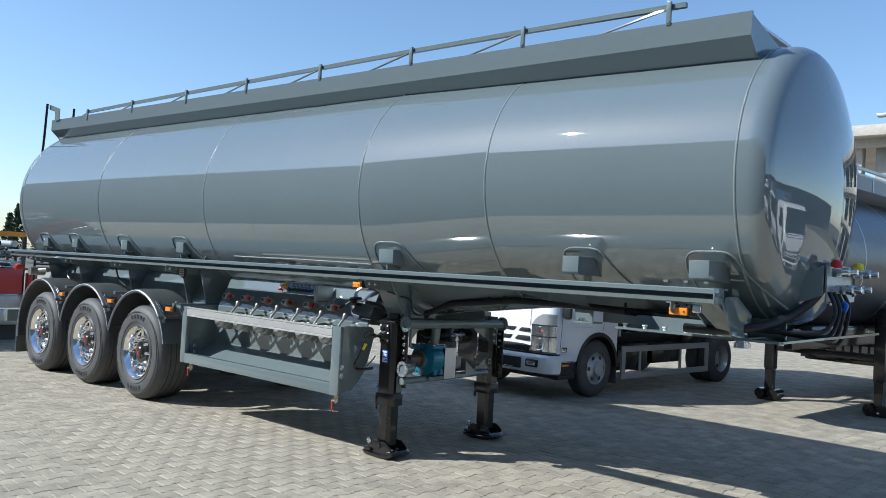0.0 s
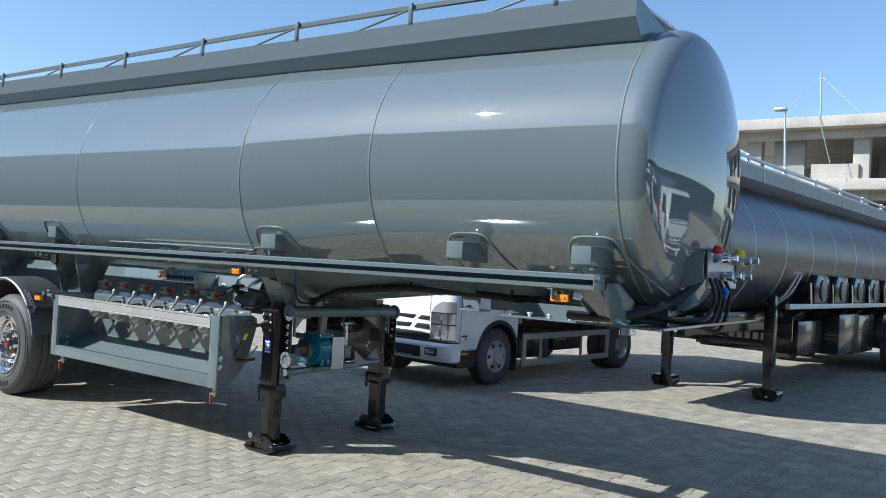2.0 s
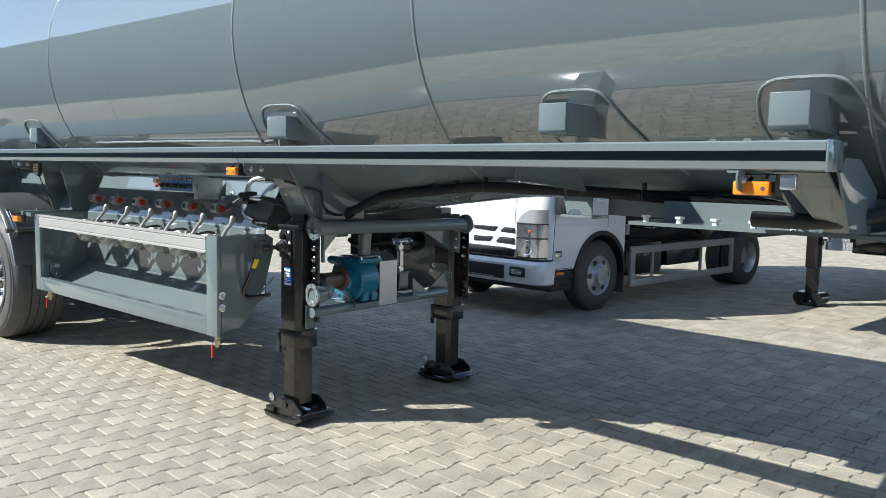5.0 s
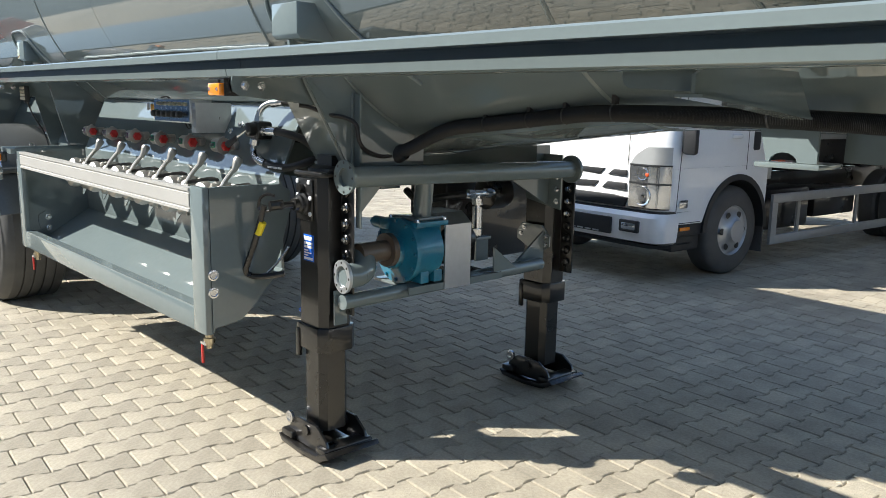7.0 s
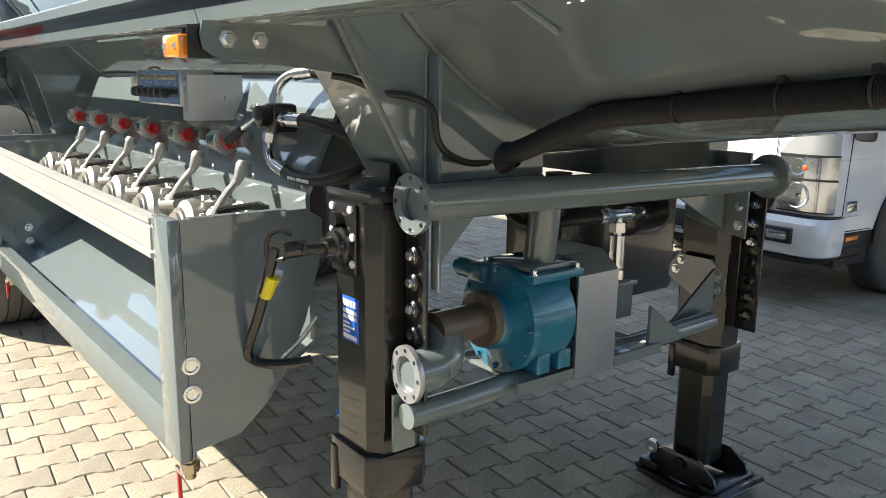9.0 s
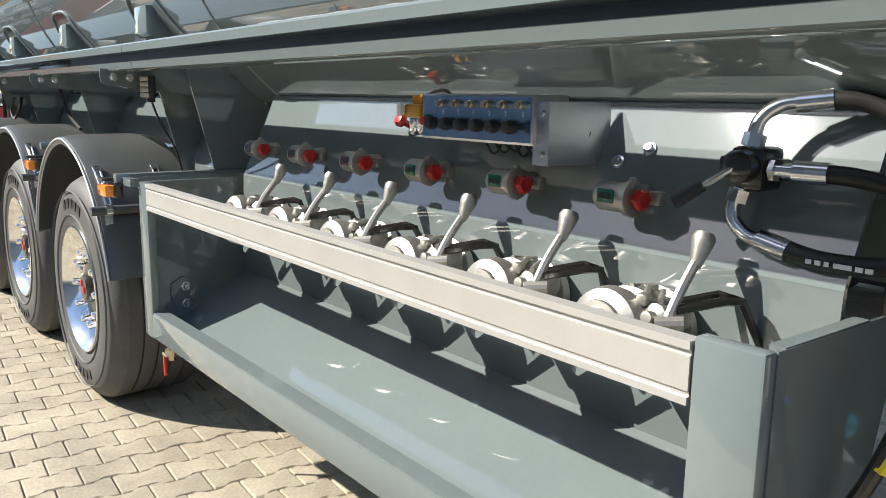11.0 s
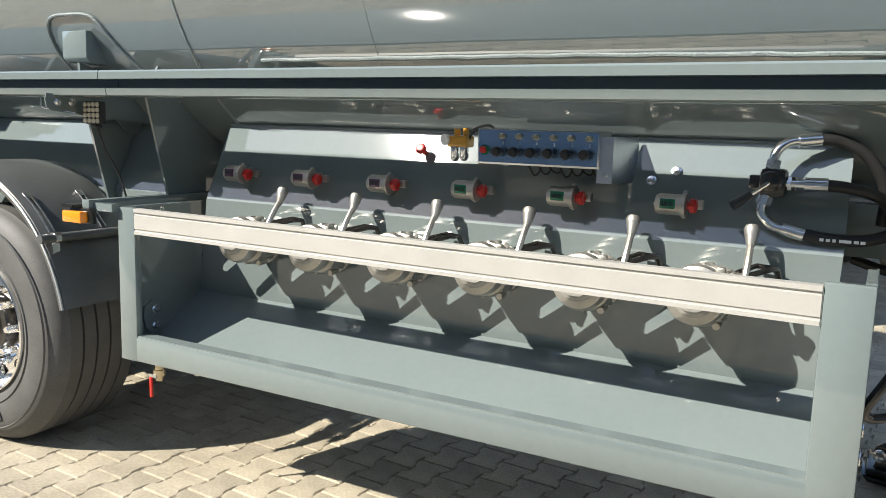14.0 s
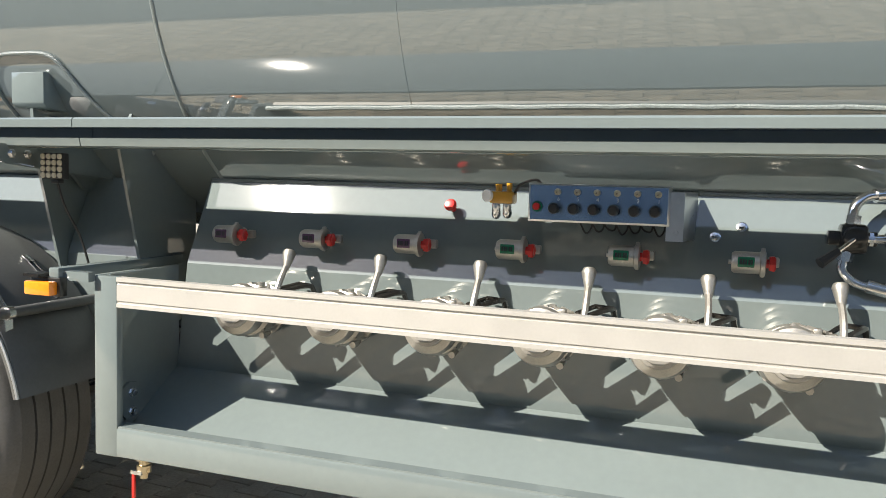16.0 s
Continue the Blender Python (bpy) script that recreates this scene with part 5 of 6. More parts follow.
def cab_truck(at, turn, label):
    """Built facing -y with its front at y = 0, then set in place."""
    e = thing("cab_truck", (0, 0, 0), label=label, category="truck")
    W, BACK, FW, RW = 1.0, 1.46, 1.01, 4.57
    bm = B()
    rounded_loft(bm, [(0.955, 0.005, W), (1.10, 0.02, W), (1.36, 0.06, W), (1.42, 0.10, W - 0.01), (2.12, 0.34, W - 0.06), (2.20, 0.42, W - 0.10), (2.25, 0.56, W - 0.16)], BACK)
    rounded_loft(bm, [(0.605, 0.015, W), (0.80, 0.005, W), (0.954, 0.005, W)], 0.38)
    arch = [(FW + 0.475 * math.cos(a), 0.41 + 0.475 * math.sin(a)) for a in [radians(24 + 132 * k / 14) for k in range(15)]]
    prism(bm, [(BACK, 0.954), (BACK, 0.604)] + arch + [(0.53, 0.50), (0.16, 0.50), (0.16, 0.60), (0.381, 0.604), (0.381, 0.954)], "x", -W + 0.001, W - 0.001)
    cab = part("cab", bm, WHITE, e, "white painted cab")
    bm = B()
    prism(bm, [(-0.86, 0.0), (0.86, 0.0), (0.80, 0.70), (-0.80, 0.70)], "y", -0.012, 0.01, 0, Matrix.Translation((0, 0.075, 1.435)) @ Matrix.Rotation(radians(-18.5), 4, "X"))
    part("windscreen", bm, GLASS, cab)
    bm = B()
    tube(bm, [(-0.80, -0.01, 1.40), (-0.3, -0.035, 1.395), (0.3, -0.035, 1.395), (0.80, -0.01, 1.40)], 0.012, 6)
    part("cowl_trim", bm, PLASTIC, cab)
    for sx in (-1, 1):
        def span(a, b):
            return min(sx * a, sx * b), max(sx * a, sx * b)
        bm = B()
        prism(bm, [(0.36, 1.47), (0.86, 1.45), (0.98, 1.50), (0.98, 2.02), (0.60, 2.02)], "x", *span(W - 0.05, W + 0.002))
        part("side_window", bm, GLASS, cab)
        bm = B()
        prism(bm, [(1.20, 1.10), (1.215, 1.085), (1.285, 1.085), (1.30, 1.10), (1.30, 1.36), (1.285, 1.375), (1.215, 1.375), (1.20, 1.36)], "x", *span(W - 0.01, W + 0.004))
        part("side_slot", bm, PLASTIC, cab)
        for path in ([(0.165, 0.51), (0.185, 0.90), (0.215, 1.36)], [(0.165, 0.51), (0.50, 0.51)], [(1.12, 0.92), (1.12, 1.98)]):
            bm = B()
            tube(bm, [(sx * (W + 0.0005), y, z) for y, z in path], 0.0035, 4, curve=False)
            part("door_gap", bm, BLACK, cab)
        bm = B()
        tube(bm, [(sx * 0.635, -0.012, 0.96), (sx * 0.625, 0.01, 1.18), (sx * 0.615, 0.045, 1.37)], 0.003, 4, curve=False)
        part("panel_gap", bm, BLACK, cab)
        bm = B()
        box(bm, *span(W, W + 0.025), 0.86, 1.0, 1.19, 1.225, 0.008)
        part("door_handle", bm, WHITE, cab)
        bm = B()
        tube(bm, [(sx * (W - 0.02), 0.26, 1.40), (sx * (W + 0.14), 0.20, 1.46), (sx * (W + 0.16), 0.22, 1.38), (sx * (W + 0.15), 0.30, 1.335), (sx * W, 0.50, 1.34)], 0.012, 8)
        tube(bm, [(sx * (W + 0.12), 0.20, 1.46), (sx * (W + 0.08), 0.20, 1.30)], 0.011, 8, curve=False)
        part("mirror_arm", bm, PLASTIC, cab)
        bm = B()
        box(bm, *span(W + 0.01, W + 0.14), 0.17, 0.23, 1.07, 1.36, 0.028)
        part("mirror", bm, PLASTIC, cab)
        # headlamp cluster: a grey cap over two stacked clear lamps, wrapped round the corner
        def wrap(outline_pts, out, name, mat, parent):
            bm = B()
            lo, hi = [], []
            for u, z in outline_pts:
                u2 = max(0.0, u - (W - 0.16))
                a = min(1.0, u2 / 0.20) * math.pi / 2
                x = min(u, W - 0.16) + 0.16 * math.sin(a)
                y = 0.165 - 0.16 * math.cos(a) if u2 else 0.005 - 0.025 * (1 - (min(u, 0.84) / 0.84) ** 2)
                nx, ny = math.sin(a), -math.cos(a)
                lo.append(bm.verts.new((sx * (x - 0.02 * nx), y - 0.02 * ny, z)))
                hi.append(bm.verts.new((sx * (x + out * nx), y + out * ny, z)))
            k = len(lo)
            half = k // 2
            for i in range(half - 1):
                j, m2 = i + 1, k - 1 - i
                bm.faces.new((hi[i], hi[j], hi[m2 - 1], hi[m2]))
                bm.faces.new((lo[i], lo[m2], lo[m2 - 1], lo[j]))
            for i in range(k):
                bm.faces.new((lo[i], lo[(i + 1) % k], hi[(i + 1) % k], hi[i]))
            bmesh.ops.recalc_face_normals(bm, faces=bm.faces)
            return part(name, bm, mat, parent)
        us = [0.665 + (0.985 - 0.665) * k / 8 for k in range(9)]
        hl = wrap([(u, 0.625) for u in us] + [(u, 0.985) for u in us[::-1]], 0.004, "headlamp", PLASTIC, cab)
        tagged(hl, label="clear stacked headlamp with a grey cap")
        wrap([(u, 0.635) for u in us] + [(u, 0.825) for u in us[::-1]], 0.014, "lens", LENS, hl)
        wrap([(u, 0.838) for u in us] + [(u, 0.975) for u in us[::-1]], 0.014, "lens", LENS, hl)
        tops = [0.99 + 0.135 * min(1.0, k / 4.0) ** 0.6 for k in range(9)]
        wrap([(u, 0.982) for u in us] + [(u, z) for u, z in list(zip(us, tops))[::-1]], 0.008, "lamp_cap", LAMPCAP, hl)
        for u, z, r in ((0.80, 0.73, 0.080), (0.79, 0.906, 0.052)):
            bm = B()
            turned(bm, [(r, 0.0), (r * 0.97, 0.006), (r * 0.9, 0.002), (r * 0.45, -0.012), (r * 0.3, 0.0), (0, 0.004)], (sx * u, -0.010, z), (0, -1, 0), 24)
            part("reflector", bm, CHROME, hl)
        bm = B()
        turned(bm, [(0.017, 0.0), (0.016, 0.004), (0.008, 0.008), (0, 0.009)], (sx * 0.835, -0.008, 0.902), (0, -1, 0), 16)
        part("turn_lamp", bm, ORANGERED, hl)
        for z in (0.830, 0.978):
            wrap([(u, z - 0.006) for u in us] + [(u, z + 0.006) for u in us[::-1]], 0.019, "lamp_bezel", PLASTIC, hl)
        bm = B()
        box(bm, *span(W, W + 0.012), 0.20, 0.31, 0.635, 0.70, 0.008)
        part("side_repeater", bm, LENS, cab)
        # grille: two rows of dark slots cut by a white strut, over a dark band
        for pts in (((0.06, 0.925), (0.40, 0.925), (0.35, 0.875), (0.06, 0.885)), ((0.50, 0.925), (0.63, 0.925), (0.63, 0.88), (0.44, 0.88)), ((0.06, 0.81), (0.34, 0.815), (0.29, 0.765), (0.06, 0.755)), ((0.44, 0.82), (0.63, 0.82), (0.63, 0.765), (0.38, 0.765))):
            bm = B()
            prism(bm, [(sx * a, z) for a, z in pts], "y", -0.026, 0.03, 0.003)
            part("grille_slot", bm, PLASTIC, cab)
    bm = B()
    prism(bm, [(-0.62, 0.625), (0.62, 0.625), (0.65, 0.70), (0.50, 0.715), (-0.50, 0.715), (-0.65, 0.70)], "y", -0.028, 0.03, 0.003)
    part("grille_mesh", bm, PLASTIC, cab)
    bm = B()
    prism(bm, [(-0.05, 0.95), (0.05, 0.95), (0.035, 0.88), (-0.035, 0.88)], "y", -0.034, 0.0, 0.004)
    part("badge_panel", bm, CHROME, cab)
    bm = B()
    rounded_loft(bm, [(0.335, 0.02, W - 0.03), (0.36, -0.045, W), (0.45, -0.065, W + 0.01), (0.56, -0.06, W + 0.012), (0.595, -0.03, W + 0.005)], 0.20, 0.13)
    bumper = part("bumper", bm, WHITE, e, "white painted bumper")
    bm = B()
    rounded_loft(bm, [(0.30, 0.03, W - 0.06), (0.334, 0.0, W - 0.03)], 0.45, 0.13)
    part("bumper_lip", bm, PLASTIC, bumper)
    bm = B()
    rounded_loft(bm, [(0.5955, -0.012, W), (0.612, -0.012, W)], 0.16, 0.13)
    part("bumper_seam", bm, PLASTIC, bumper)
    bm = B()
    box(bm, -0.40, 0.56, -0.104, -0.075, 0.395, 0.535, 0.006)
    plate = part("number_plate", bm, PLASTIC, bumper)
    bm = B()
    for k in range(9):
        box(bm, -0.33 + 0.088 * k, -0.33 + 0.088 * k + 0.066, -0.107, -0.103, 0.403, 0.414)
    part("plate_bars", bm, GALV, plate)
    for sx in (-1, 1):
        bm = B()
        box(bm, sx * 0.735 - 0.10, sx * 0.735 + 0.10, -0.088, -0.05, 0.430, 0.530, 0.012)
        part("fog_recess", bm, PLASTIC, bumper)
        bm = B()
        box(bm, sx * 0.735 - 0.075, sx * 0.735 + 0.075, -0.093, -0.06, 0.450, 0.510, 0.014)
        part("fog_lamp", bm, LENS, bumper)
        bm = B()
        box(bm, sx * 0.97 - 0.022, sx * 0.97 + 0.022, 0.19, 0.56, 0.40, 0.495, 0.01)
        box(bm, sx * 0.88 - 0.10, sx * 0.88 + 0.08, 0.20, 0.56, 0.27, 0.40, 0.01)
        step = part("side_step", bm, PLASTIC, e)
        bm = B()
        box(bm, sx * 0.995 - 0.008, sx * 0.995 + 0.008, 0.24, 0.37, 0.445, 0.475, 0.004)
        part("side_marker", bm, AMBER, step)
    for sx in (-1, 1):
        bm = B()
        box(bm, sx * 0.40 - 0.04, sx * 0.40 + 0.04, 0.5, 5.75, 0.58, 0.80, 0.005)
        part("chassis_rail", bm, BLACK, e)
        bm = B()
        lip = [(FW + 0.475 * math.cos(a), 0.41 + 0.475 * math.sin(a)) for a in [radians(-2 + 182 * k / 18) for k in range(19)]]
        inner = [(FW + 0.425 * math.cos(a), 0.41 + 0.425 * math.sin(a)) for a in [radians(-2 + 182 * k / 18) for k in range(19)]]
        prism(bm, lip + inner[::-1], "x", min(sx * 0.60, sx * 1.012), max(sx * 0.60, sx * 1.012))
        part("wheel_arch", bm, PLASTIC, e)
        for y in (FW, RW):
            bm = B()
            turned(bm, [(0.22, 0.0), (0.30, -0.004), (0.36, 0.01), (0.385, 0.035), (0.392, 0.06), (0.392, 0.20), (0.37, 0.225), (0.22, 0.225)], (sx * 0.985, y, 0.39), (-sx, 0, 0), 40, closed=True)
            if y > 3:
                turned(bm, [(0.22, 0.26), (0.37, 0.26), (0.392, 0.29), (0.392, 0.43), (0.37, 0.46), (0.22, 0.46)], (sx * 0.985, y, 0.39), (-sx, 0, 0), 40, closed=True)
            wh = part("wheel", bm, RUBBER, e, "black tyre on a silver steel rim")
            bm = B()
            d = 0.02 if y < 3 else 0.12
            turned(bm, [(0.225, 0.01), (0.218, 0.0), (0.205, 0.02), (0.185, d), (0.12, d - (0.03 if y < 3 else 0)), (0.10, d - 0.05 if y < 3 else d), (0.095, d - 0.07 if y < 3 else d - 0.05), (0, d - 0.075 if y < 3 else d - 0.06)], (sx * 0.985, y, 0.39), (-sx, 0, 0), 32)
            part("rim", bm, RIMSTEEL, wh, "silver steel rim")
            bm = B()
            turned(bm, [(0.030, -0.002), (0.030, 0.003), (0, 0.003)], (sx * 0.985 - sx * (0.001 if y < 3 else 0.118), y + 0.155, 0.39), (sx, 0, 0), 10)
            ob = part("rim_hole", bm, BLACK, wh)
            for k in range(1, 6):
                a = 2 * math.pi * k / 6
                again(ob, (0, 0.155 * (math.cos(a) - 1), 0.155 * math.sin(a)))
        g0, g1 = 1.66, 4.16
        bm = B()
        box(bm, sx * 0.95 - 0.015, sx * 0.95 + 0.015, g0, g1, 0.20, 0.285, 0.004), box(bm, sx * 0.95 - 0.015, sx * 0.95 + 0.015, g0, g1, 0.585, 0.67, 0.004)
        for y in (g0, g1 - 0.09):
            box(bm, sx * 0.95 - 0.014, sx * 0.95 + 0.014, y, y + 0.09, 0.28, 0.59)
        for y in (2.15, 3.3):
            box(bm, min(sx * 0.4, sx * 0.93), max(sx * 0.4, sx * 0.93), y, y + 0.05, 0.595, 0.645), box(bm, sx * 0.925 - 0.01, sx * 0.925 + 0.01, y, y + 0.05, 0.22, 0.64)
        part("side_guard", bm, LAMPCAP, e, "grey aluminium side guard frame")
        bm = B()
        box(bm, sx * 0.66 - 0.18, sx * 0.66 + 0.18, 1.75, 2.55, 0.30, 0.70, 0.05)
        box(bm, sx * 0.62 - 0.16, sx * 0.62 + 0.16, 2.75, 3.6, 0.36, 0.66, 0.03)
        part("fuel_tank" if sx > 0 else "battery_box", bm, BLACK, e)
        bm = B()
        tube(bm, [(sx * 0.85, RW + 0.46 * math.cos(a), 0.42 + 0.46 * math.sin(a)) for a in [radians(20 + 17.5 * k) for k in range(9)]], 0.02, 6, curve=False)
        part("rear_fender", bm, PLASTIC, e)
        bm = B()
        prism(bm, [(FW + 0.46, 0.16), (FW + 0.475, 0.16), (FW + 0.475, 0.60), (FW + 0.46, 0.60)], "x", *((min(sx * 0.66, sx * 0.99), max(sx * 0.66, sx * 0.99))))
        part("mud_flap", bm, RUBBER, e)
    for k in range(9):
        bm = B()
        box(bm, -0.38, 0.38, 1.9 + 0.44 * k, 1.96 + 0.44 * k, 0.62, 0.76)
        part("cross_member", bm, BLACK, e)
    for y in (1.55, 1.72):
        bm = B()
        box(bm, -0.85, 0.85, y, y + 0.06, 0.80, 1.30 if y < 1.6 else 0.92, 0.006)
        part("cab_support", bm, GALV, e)
    bm = B()
    turned(bm, [(0, 0), (0.10, 0.0), (0.125, 0.03), (0.125, 0.40), (0.10, 0.43), (0, 0.43)], (0.78, 1.50, 1.38), (0, 1, 0), 20)
    part("air_bottle", bm, ORANGERED, e, "orange-red painted air bottle")
    bm = B()
    box(bm, 0.62, 0.80, 1.48, 1.62, 0.75, 1.30, 0.01)
    part("cab_step", bm, STAINLESS, e)
    # Unseen body over the chassis, added to cast the shade on the ground behind.
    bm = B()
    prism(bm, [(-0.95, 1.16), (0.95, 1.16), (0.95, 2.55), (0.88, 2.64), (-0.88, 2.64), (-0.95, 2.55)], "y", 1.95, 5.65, 0.02)
    part("body", bm, STAINLESS, e, "unseen plain steel body, added to shade the ground behind")
    for y in (2.2, 3.3, 4.6, 5.4):
        bm = B()
        box(bm, -0.45, 0.45, y, y + 0.08, 0.801, 1.158)
        part("body_mount", bm, BLACK, e)
    e.matrix_basis = pose(*at, 0, 0, turn)
    return e


truck = cab_truck((-6.931, 8.993, 0), -4.73, "white cab-over truck with open side guards, parked on the pavers")
for at, turn in (((2.5, 6.2, 0), -90), ((2.9, 3.2, 0), -85), ((2.3, 9.4, 0), -94)):
    copy_thing(truck, pose(*at, 0, 0, turn))
truck_group = [o for o in scene.objects if o.name.startswith("cab_truck")]
for o in truck_group:
    o["group"] = "white cab trucks"

# ---- stainless tank trailer behind ----
t2 = thing("tank_trailer", (-3.55, 17, 0), label="brushed stainless steel tank trailer standing on black legs", category="trailer")
TX, TZ, TR = -3.55, 2.02, 0.93
for k in range(11):
    bm = B()
    y0 = 9.7 + 1.18 * k
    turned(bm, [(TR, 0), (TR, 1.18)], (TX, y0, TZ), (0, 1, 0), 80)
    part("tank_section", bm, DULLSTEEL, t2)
    bm = B()
    turned(bm, [(TR, -0.012), (TR + 0.004, -0.006), (TR + 0.004, 0.006), (TR, 0.012)], (TX, y0, TZ), (0, 1, 0), 80)
    part("ring_weld", bm, GALV, t2)
bm = B()
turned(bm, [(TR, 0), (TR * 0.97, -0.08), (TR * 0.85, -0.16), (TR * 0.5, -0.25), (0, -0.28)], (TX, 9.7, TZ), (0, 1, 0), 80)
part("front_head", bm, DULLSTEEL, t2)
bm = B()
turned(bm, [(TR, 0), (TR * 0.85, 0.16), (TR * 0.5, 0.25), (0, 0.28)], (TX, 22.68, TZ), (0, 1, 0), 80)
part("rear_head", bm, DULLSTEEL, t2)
for sx in (-1, 1):
    bm = B()
    prism(bm, [(TX + sx * 0.40, TZ + 0.835), (TX + sx * 0.62, TZ + 0.93), (TX + sx * 0.62, TZ + 1.11), (TX + sx * 0.60, TZ + 1.11), (TX + sx * 0.60, TZ + 0.94), (TX + sx * 0.38, TZ + 0.845)], "y", 9.6, 22.75)
    part("coaming_sheet", bm, GREYSHEET, t2)
    bm = B()
    box(bm, TX + sx * 0.622 - 0.006, TX + sx * 0.622 + 0.006, 10.6, 10.63, TZ + 0.93, TZ + 1.11)
    row_of("coaming_rib", bm, GALV, t2, [(0, 1.3 * k, 0) for k in range(1, 10)])
    bm = B()
    box(bm, TX + sx * 0.50 - 0.02, TX + sx * 0.50 + 0.02, 10.0, 22.3, TZ + 1.23, TZ + 1.27, 0.004), box(bm, TX + sx * 0.50 - 0.02, TX + sx * 0.50 + 0.02, 10.0, 22.3, TZ + 1.15, TZ + 1.18, 0.004)
    part("handrail", bm, GALV, t2)
    bm = B()
    box(bm, TX + sx * 0.50 - 0.024, TX + sx * 0.50 + 0.024, 11.6, 11.66, TZ + 0.9, TZ + 1.29, 0.004)
    row_of("rail_post", bm, GALV, t2, [(0, 1.5 * k, 0) for k in range(1, 8)])
    bm = B()
    box(bm, TX + sx * 0.74 - 0.07, TX + sx * 0.74 + 0.07, 12.05, 12.19, 0.45, 1.42, 0.01)
    leg = part("landing_leg", bm, BLACK, t2)
    bm = B()
    box(bm, TX + sx * 0.74 - 0.055, TX + sx * 0.74 + 0.055, 12.065, 12.175, 0.06, 0.46)
    part("inner_tube", bm, BLACK, leg)
    bm = B()
    box(bm, TX + sx * 0.74 - 0.13, TX + sx * 0.74 + 0.13, 12.0, 12.24, 0.0, 0.03, 0.006)
    for dx in (-0.10, 0.10):
        rod(bm, (TX + sx * 0.74 + dx, 12.0, 0.09), (TX + sx * 0.74 + dx, 12.24, 0.09), 0.07, 14)
    part("foot", bm, BLACK, leg)
    bm = B()
    box(bm, TX + sx * 1.02 - 0.03, TX + sx * 1.02 + 0.03, 11.9, 22.4, 1.26, 1.33, 0.004)
    part("side_rail", bm, GALV, t2)
    bm = B()
    box(bm, TX + sx * 0.45 - 0.05, TX + sx * 0.45 + 0.05, 9.9, 22.4, 0.92, 1.16, 0.005)
    part("chassis_beam", bm, BLACK, t2)
    bm = B()
    prism(bm, [(TX + sx * 0.60, 1.00), (TX + sx * 1.02, 1.28), (TX + sx * 1.0, 1.62), (TX + sx * 0.86, 1.66)], "y", 12.9, 12.98)
    row_of("cradle", bm, BLACK, t2, [(0, 1.1 * k, 0) for k in range(1, 8)])
    for y in (18.4, 19.7, 21.0):
        bm = B()
        turned(bm, [(0.28, 0), (0.40, -0.01), (0.50, 0.02), (0.52, 0.06), (0.52, 0.34), (0.50, 0.37), (0.28, 0.37)], (TX + sx * 1.22, y, 0.52), (-sx, 0, 0), 40, closed=True)
        wh = part("wheel", bm, RUBBER, t2)
        bm = B()
        turned(bm, [(0.285, 0.01), (0.26, 0.06), (0.24, 0.11), (0.12, 0.10), (0.10, 0.03), (0, 0.03)], (TX + sx * 1.22, y, 0.52), (-sx, 0, 0), 28)
        part("rim", bm, CHROME, wh)
bm = B()
box(bm, TX - 0.66, TX + 0.66, 12.09, 12.15, 0.72, 0.80, 0.004)
part("cross_brace", bm, BLACK, t2)
bm = B()
prism(bm, [(TX - 0.72, 0.60), (TX + 0.40, 0.62), (TX + 0.72, 0.76), (TX + 0.72, 1.1), (TX - 0.72, 1.1)], "y", 13.1, 13.14)
board = part("tool_panel", bm, BLACK, t2)
bm = B()
for k in range(5):
    box(bm, TX - 0.20 + 0.12 * k, TX - 0.20 + 0.12 * k + 0.08, 13.094, 13.10, 0.74, 0.84)
part("panel_bars", bm, GALV, board)
for p in ((TX - 0.35, 0.80), (TX - 0.10, 0.72)):
    bm = B()
    prism(bm, [(p[0] - 0.08, p[1] - 0.04), (p[0] + 0.08, p[1] - 0.03), (p[0] + 0.06, p[1] + 0.05), (p[0] - 0.05, p[1] + 0.06)], "y", 12.6, 12.61)
    part("sheet_bracket", bm, GALV, t2)
for k in range(7):
    bm = B()
    y = 13.6 + 1.05 * k
    pts = [(y - 0.40, 1.30), (y - 0.40, 1.58), (y - 0.26, 1.74), (y + 0.26, 1.74), (y + 0.40, 1.58), (y + 0.40, 1.30)]
    prism(bm, pts, "x", TX + 0.86, TX + 0.98, 0.006)
    pod = part("valve_shield", bm, BLACK, t2)
    bm = B()
    turned(bm, [(0.16, 0), (0.16, 0.02), (0.12, 0.03), (0, 0.02)], (TX + 0.98, y, 1.52), (1, 0, 0), 24)
    part("cap", bm, DULLSTEEL, pod)
for x0, x1, y0, y1, z0, z1 in ((-0.75, 0.75, 13.3, 14.5, 0.55, 1.05), (-0.85, 0.95, 14.7, 15.9, 0.50, 1.15), (-0.8, 0.8, 16.2, 17.6, 0.42, 1.1), (-0.9, 0.9, 17.9, 22.2, 0.45, 1.1), (-0.6, 0.6, 10.2, 13.0, 1.04, 1.20)):
    bm = B()
    box(bm, TX + x0, TX + x1, y0, y1, z0, z1, 0.03)
    part("underbody_box", bm, BLACK, t2)
for dy in (0, 0.18):
    bm = B()
    tube(bm, [(TX + 0.95, 12.3 + dy, 1.75), (TX + 0.99, 12.32 + dy, 1.72), (TX + 0.86, 12.28 + dy, 1.45), (TX + 0.70, 12.2 + dy, 1.30)], 0.018, 8)
    part("drain_pipe", bm, GALV, t2)

turn2 = Matrix.Rotation(radians(-5.0), 3, "Z")
pivot = Vector((-3.55, 12.12, 0))
t2.location = Vector((-3.60, 12.17, 0)) + turn2 @ (Vector((-3.55, 17, 0)) - pivot)
t2.rotation_euler.z = radians(-5.0)

